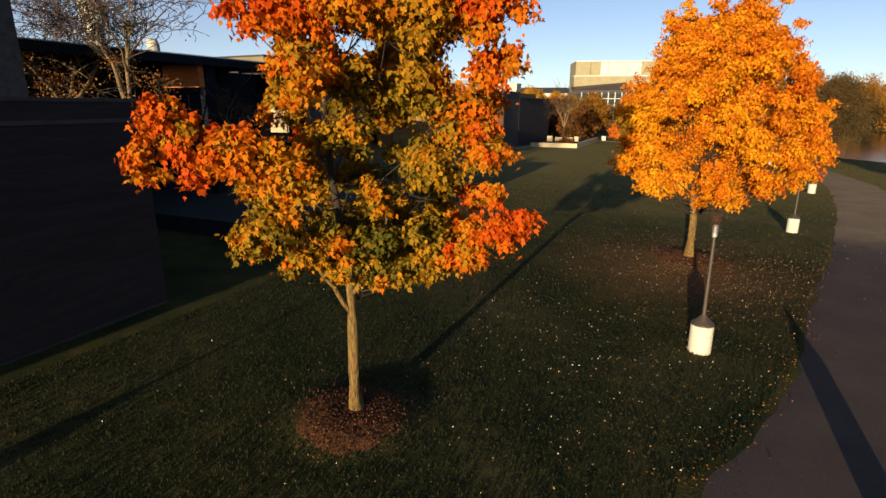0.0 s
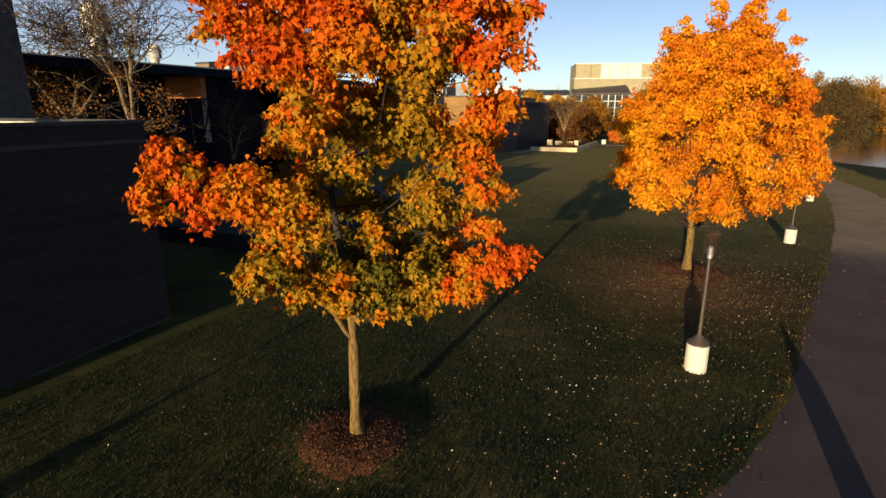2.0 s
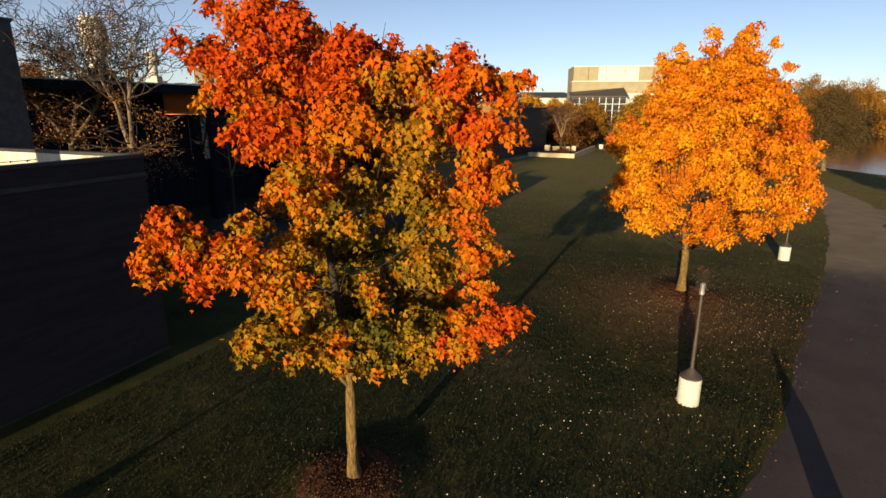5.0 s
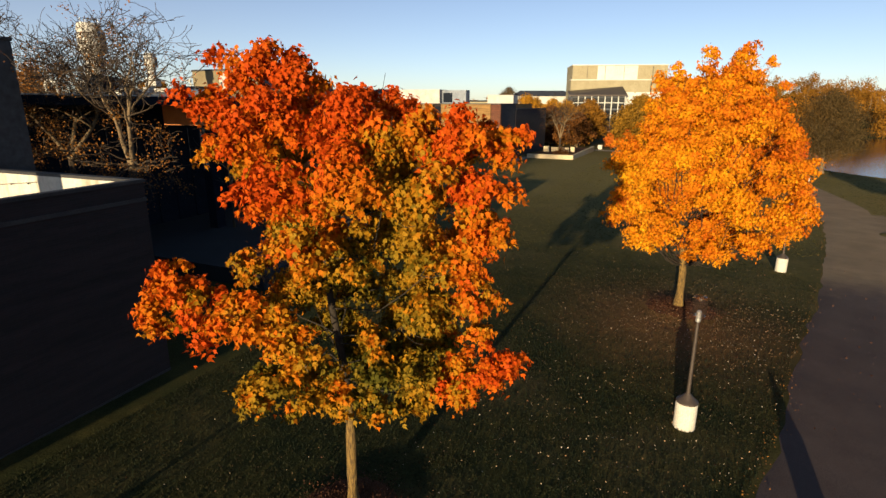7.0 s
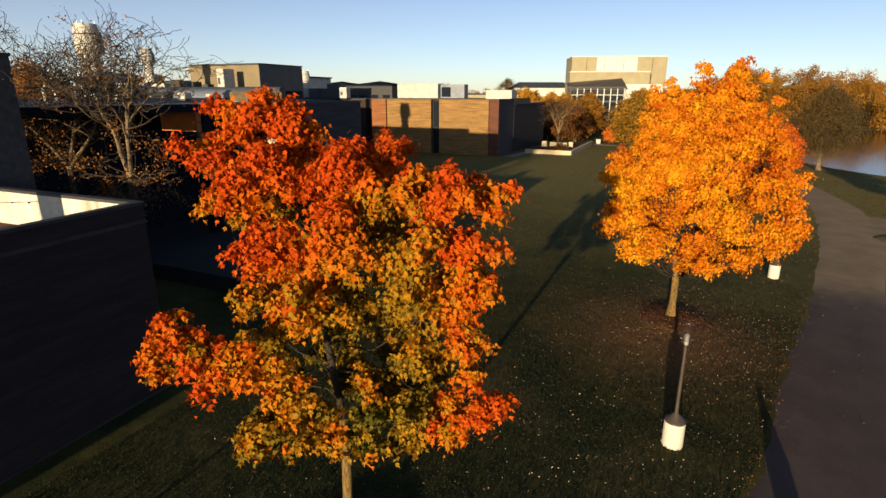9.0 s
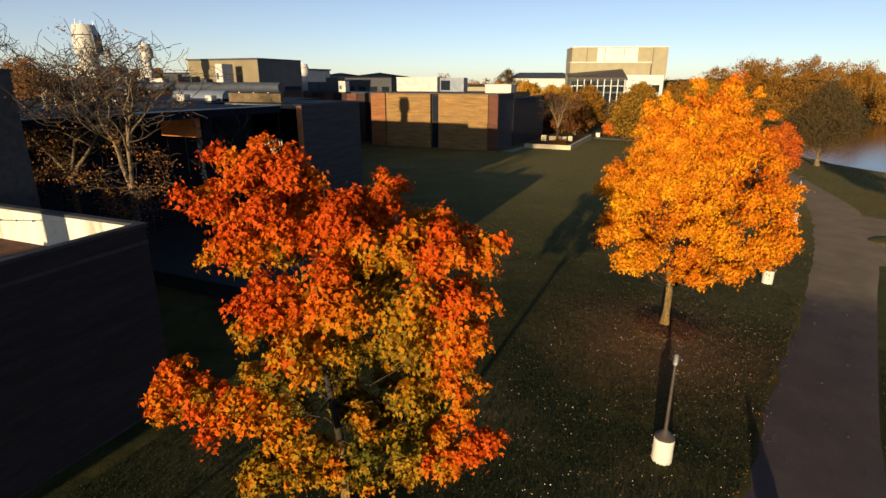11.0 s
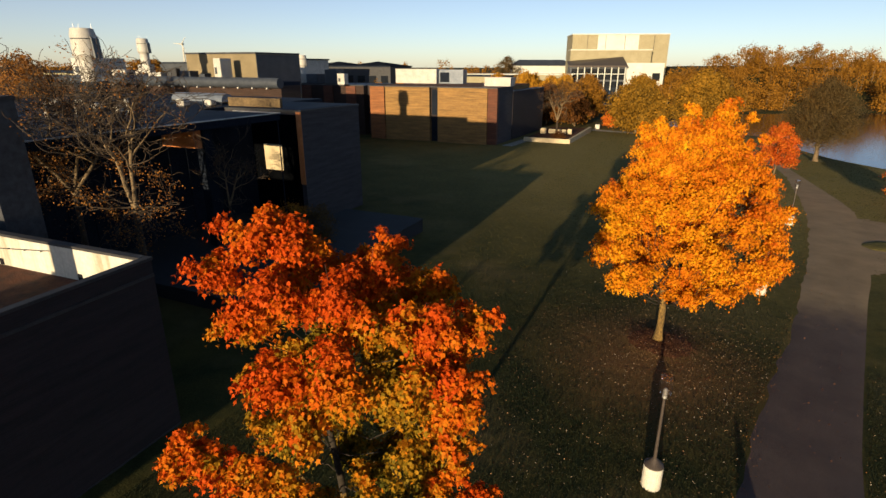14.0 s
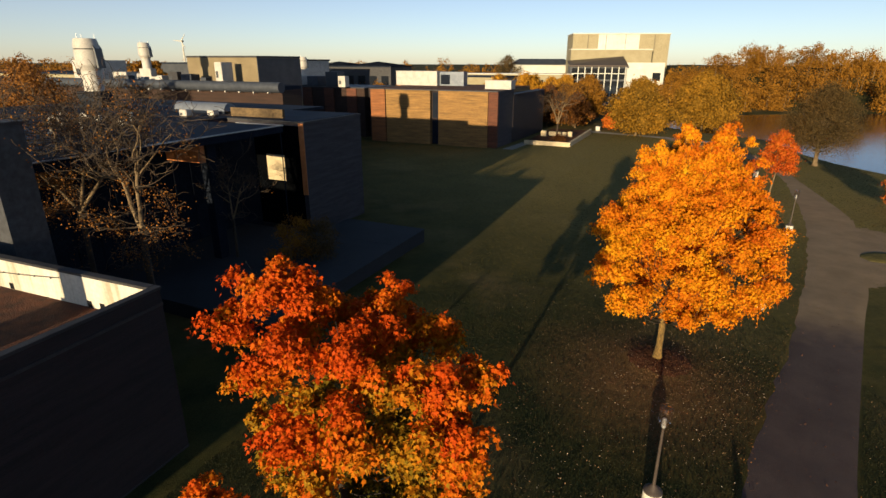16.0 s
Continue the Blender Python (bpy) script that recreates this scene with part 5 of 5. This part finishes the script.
def bare_tree(x, y, h, label, seed, fork=2.0, r0=0.2, stems=((0.2, 0.1, 1.0),), leaves=500, reach=0.2, depth=5, flat=0.75, low=0):
    """A leafless tree: crooked stems from a fork, boughs that bend and spread, fine twigs and a few withered leaves."""
    r = random.Random(seed)
    t = thing("bare_tree", (x, y, ground_z(x, y)), label, "tree", "bare trees by the buildings")
    trunk, twigs, tips = bmesh.new(), bmesh.new(), []
    bole = bmesh.new()
    tube(bole, [(0, 0, -0.3), (0.03, 0, 0.4), (0.05, 0.04, fork)], [r0 * 1.5, r0 * 1.15, r0], 9)
    # shade below the fork is put into the bole's darker bark
    part("bole", bole, M_DARKTWIG, t, "bole darkened for shade", smooth=True)

    def grow(p, d, length, rad, level):
        pts, rads = [p.copy()], [rad]
        n = 6 if level < 4 else 4
        bend = Vector((r.uniform(-1, 1), r.uniform(-1, 1), r.uniform(-0.6, 0.6))) * (0.07 if level == 0 else 0.34)
        jig = 0.15 if level == 0 else 0.34
        for k in range(n):
            if k == n // 2:
                bend = -bend * r.uniform(0.4, 1.3)
            d = (d + bend + Vector([r.uniform(-jig, jig) for _ in range(3)])).normalized()
            p = p + d * length / n
            pts.append(p.copy())
            rads.append(max(0.0135, rad * (1 - 0.5 * (k + 1) / n)))
        tube(trunk if level < 2 else twigs, pts, rads, 8 if level < 1 else (6 if level < 2 else (4 if level < 4 else 3)), cap=False)
        if level >= 2:
            tips.extend(pts[2:])
        if level < depth:
            kids = (5, 4, 3, 2, 2)[level]
            for k in range(kids):
                i = min(n, max(1, round(n * ((0.4 if level == 0 else 0.25) + (0.6 if level == 0 else 0.75) * (k + r.uniform(0.2, 0.9)) / kids))))
                a = r.uniform(0, 2 * math.pi)
                out = Vector((math.cos(a), math.sin(a), r.uniform(-0.35, 0.6))) * (1.0 if level < 3 else 0.9)
                q = d * flat + out * 0.85
                q.z += 0.2 if level < 3 else 0.0
                grow(pts[i], q.normalized(), length * r.uniform(0.58, 0.84), max(0.0135, rads[i] * 0.7), level + 1)

    for dx, dy, dz in stems:
        grow(Vector((0.05, 0.04, fork)), Vector((dx, dy, dz)).normalized(), h * reach, r0 * 0.72, 0)
    for k in range(low):
        a = r.uniform(0, 2 * math.pi)
        grow(Vector((0.05, 0.04, fork - 0.1 + 0.1 * k)), Vector((math.cos(a), math.sin(a), 0.12)).normalized(), h * 0.15, 0.05, 2)
    part("trunk", trunk, M_TWIG, t, "pale forked stems", smooth=True)
    tagged(part("branchwork", twigs, M_DARKTWIG, t), kind="stuff")
    if leaves and tips:
        tips = [q for q in tips if q.z < h * 0.7] + tips[::8]
        where = rng.integers(0, len(tips), 90)[rng.integers(0, 90, leaves)]
        at = np.array([tips[i] for i in where]) + rng.normal(0, 0.3, (leaves, 3))
        part("withered_leaves", leaf_mesh("withered_leaves", at, unit(leaves), 0.1, CARD_LEAF), M_BROWNLEAF, t, "sparse withered leaves")
    return t


bare_tree(-15.3, 26.8, 13.4, "bare forked tree with a few brown leaves by dark walls", 5, 6.4, 0.17, ((-0.52, 0.1, 1.0), (0.1, -0.05, 1.0)), 2000, 0.31, low=7)
bare_tree(-20.3, 29.8, 13.4, "bare leaning tree with brown leaves by dark walls", 9, 6.6, 0.15, ((-0.62, 0.0, 1.0), (0.5, 0.2, 1.0), (-0.1, 0.3, 1.0)), 4200, 0.31, low=6)
bare_tree(-14.9, 38.0, 9.2, "small bare pale-barked tree before dark windows", 14, 4.0, 0.1, ((-0.12, 0, 1.0), (0.3, 0, 1.0)), 60, 0.26, 4, low=3)
bare_tree(25.6, 116.0, 13.5, "bare pale tree in the planter", 21, 3.8, 0.22, ((-0.35, 0, 1.0), (0.35, 0.1, 1.0), (0, 0.2, 1.0)), 700, 0.36, 4)


def woods(name, spots, label, material, leaf, per, kind="stuff"):
    """Far trees without number: trunks below, crowns of many small leaves in uneven clumps."""
    at, out = [], []
    bm = bmesh.new()
    for x, y, z, h, r in spots:
        lob = [(x + r * 0.6 * a, y + r * 0.6 * b, z + h * (0.42 + 0.47 * c), r * q) for a, b, c, q in np.c_[rng.uniform(-1, 1, (7, 3)), rng.uniform(0.34, 0.62, 7)]]
        p, o, _ = clump_leaves(lob, per / (7 * (r * 0.48) ** 2), 12, 0.27)
        at.append(p)
        out.append(o)
        tube(bm, [(x, y, z - 1), (x + 0.2, y, z + h * 0.75)], [0.03 * h * 0.6, 0.01 * h * 0.6], 5, cap=False)
    w = tagged(part(name, leaf_mesh(name, np.concatenate(at), np.concatenate(out), leaf, CARD_LEAF, stray=0.28), material), label, "woodland", kind=kind)
    tagged(part("wood_trunks", bm, M_TWIG), "pale trunks of far autumn trees", "woodland", kind=kind)
    return w


spots = []
for k in range(430):
    x = 92 + 300 * rng.uniform(0, 1) ** 1.15
    y = 203 - 0.05 * (x - 92) + 105 * rng.uniform(0, 1) ** 1.1
    spots.append((x, y, ground_z(x, y), rng.uniform(8, 11.5) * (0.8 if x < 138 else 1.0), rng.uniform(4.4, 6.6)))
woods("lakeside_woods", spots, "autumn woodland in gold and brown on a rise beyond the lake", M_WOODS, 0.55, 640)
spots = [(rng.uniform(-420, 420), rng.uniform(330, 520), -2, rng.uniform(13, 21), rng.uniform(5, 9)) for _ in range(170)]
spots += [(rng.uniform(95, 200), rng.uniform(300, 335), -2, rng.uniform(13, 17), rng.uniform(5, 8)) for _ in range(40)]
spots += [(rng.uniform(-330, -60), rng.uniform(240, 330), -2, rng.uniform(15, 20), rng.uniform(4, 8)) for _ in range(60)]
woods("skyline_trees", spots, "distant line of autumn trees on the skyline", M_WOODS, 0.9, 360)
spots = [(rng.uniform(-60, 10), rng.uniform(150, 260), -2, rng.uniform(8, 12.5), rng.uniform(3, 6)) for _ in range(40)]
woods("campus_trees", spots, "amber trees showing between far roofs", M_WOODS, 0.5, 420)


def shrub(x, y, h, r, label, material, seed):
    z = ground_z(x, y)
    s = thing("shrub", (x, y, z), label, "shrub")
    lob = crown_lobes(0, 0, 0, [(0.2, r * 0.8), (h * 0.5, r), (h * 0.9, r * 0.6)], 14, r * 0.4, seed)
    bm = bmesh.new()
    for px, py, pz, pr in lob[::2]:
        bough(bm, (0, 0, 0), (px, py, pz), 0.03, 0.008, 4, n=4)
    part("stems", bm, M_TWIG, s)
    at, out, _ = clump_leaves(lob, 900, 8)
    part("foliage", leaf_mesh("foliage", at, out, 0.1, SIMPLE_LEAF), material, s)
    return s


shrub(25.4, 113.2, 1.9, 1.5, "low rusty shrub in the concrete planter", M_WITHER, 53)
shrub(-10.4, 37.5, 4.6, 1.6, "dusky shrub with amber leaves by the terrace", M_WOODS, 51)
shrub(-8.8, 38.2, 4.4, 1.6, "dark evergreen shrub by the terrace", M_DUSK, 52)

mid_tree(54.1, 58.5, 6.2, 2.5, "small orange tree beyond the drive", M_RUST, 16, 0.22, 22, 420, 0.12)

# ---- litter and grass
def scatter(n, poly_test, x0, x1, y0, y1):
    p = np.stack([rng.uniform(x0, x1, n), rng.uniform(y0, y1, n)], 1)
    return p[poly_test(p[:, 0], p[:, 1])]


ROAD_POLY = ROAD_L[:13] + ROAD_R[:13][::-1]


def on_lawn(x, y):
    s = x * CG - y * SG
    return ~inside(x, y, ROAD_POLY) & (s > -15.0) & (edge_gap(x, y, LAKE) > 3)


def flat_leaves(name, pts, size, material, label, lift=0.03, curl=0.5):
    n = len(pts)
    at = np.c_[pts, land(pts[:, 0], pts[:, 1]) + lift]
    out = np.c_[rng.normal(0, curl, (n, 2)), np.ones(n)]
    return tagged(part(name, leaf_mesh(name, at, out / np.linalg.norm(out, axis=1)[:, None], size, SIMPLE_LEAF, 0.0), material), label, "fallen leaves", kind="stuff")


near = scatter(520, on_lawn, -9, 24, 5, 42)
ring = np.stack([12.6 + rng.normal(0, 3.8, 1200), 23.0 + rng.normal(0, 4.2, 1200)], 1)
ring2 = np.stack([5.5 + rng.normal(0, 3.4, 750), 13.5 + rng.normal(0, 3.6, 750)], 1)
pts = np.concatenate([near, ring, ring2])
pts = pts[on_lawn(pts[:, 0], pts[:, 1])]
flat_leaves("lawn_leaves", pts, 0.041, M_FALLEN, "pale and orange leaves scattered over the lawn", 0.075, 0.7)
litter = np.stack([12.2 + rng.normal(0, 3.6, 4200), 24.8 + rng.normal(0, 3.9, 4200)], 1)
litter = np.concatenate([litter, scatter(1500, on_lawn, -6, 22, 8, 46)])
litter = litter[on_lawn(litter[:, 0], litter[:, 1])]
flat_leaves("leaf_litter", litter, 0.055, M_LITTER, "brown leaf litter lying thick under the golden maple", 0.06, 1.3)
edge = np.concatenate([(np.array(a) + (np.array(b) - np.array(a)) * rng.uniform(0, 1, (75, 1))) + rng.normal(0, 0.2, (75, 2)) for a, b in zip(ROAD_L[3:10], ROAD_L[4:11])])
flat_leaves("edge_leaves", edge, 0.05, M_BROWNLEAF, "brown leaves drifted along the drive's edge", 0.06, 0.8)
rd = scatter(800, lambda x, y: inside(x, y, ROAD_POLY), 2, 30, 6, 40)
flat_leaves("drive_leaves", rd[::3], 0.06, M_BROWNLEAF, "curled brown leaves on the asphalt", 0.075, 0.9)
flat_leaves("drive_litter", rd, 0.075, M_CHIP, "dark damp leaves lying on the asphalt", 0.06, 0.7)

for cx, cy, rr, cnt in ((-2.05, 10.65, 1.0, 3000), (12.3, 25.3, 1.35, 3500)):
    chips = np.stack([cx + rng.normal(0, rr * 0.6, cnt), cy + rng.normal(0, rr * 0.7, cnt)], 1)
    flat_leaves("mulch_chips", chips, 0.048, M_CHIP, "loose brown bark chips round a trunk", 0.07, 0.9)
n = 230000
g = scatter(n, on_lawn, -13, 22, 4, 36)
g = g[rng.uniform(0, 1, len(g)) < np.clip(1.25 - np.hypot(g[:, 0], g[:, 1]) / 42, 0.1, 1)]
g = g[rng.uniform(0, 1, len(g)) < np.clip((np.hypot(g[:, 0] - 11.1, g[:, 1] - 23.2) - 1.5) / 5.5, 0.15, 1)]   # thinned so the browned turf shows under the golden maple
n = len(g)
at = np.c_[g, land(g[:, 0], g[:, 1])]
a = rng.uniform(0, 2 * math.pi, n)
hgt, wid = rng.uniform(0.04, 0.09, n), rng.uniform(0.010, 0.02, n)
side = np.c_[np.cos(a), np.sin(a), np.zeros(n)] * wid[:, None]
lean = np.c_[rng.normal(0, 0.03, (n, 2)), hgt]
tri = np.stack([at - side, at + side, at + lean], 1).reshape(-1, 3)
tagged(part("grass_blades", mesh_arrays("grass_blades", tri, np.arange(n * 3).reshape(n, 3)), M_BLADE), "short dark green and straw grass blades", "grass", kind="stuff")
# longer dry tufts over the far lawn and the lake bank
far = np.concatenate([scatter(34000, on_lawn, -4, 75, 36, 80), scatter(36000, on_lawn, 5, 72, 80, 135), scatter(5000, on_lawn, 60, 125, 183, 212)])
n = len(far)
at = np.c_[far, land(far[:, 0], far[:, 1]) - 0.01]
a = rng.uniform(0, 2 * math.pi, n)
side = np.c_[np.cos(a), np.sin(a), np.zeros(n)] * rng.uniform(0.05, 0.1, (n, 1))
lean = np.c_[rng.normal(0, 0.02, (n, 2)), rng.uniform(0.03, 0.07, n)]
tri = np.stack([at - side, at + side, at + lean], 1).reshape(-1, 3)
tagged(part("grass_tufts", mesh_arrays("grass_tufts", tri, np.arange(n * 3).reshape(n, 3)), M_TUFT), "dry olive grass tufts on the far lawn", "grass", kind="stuff")
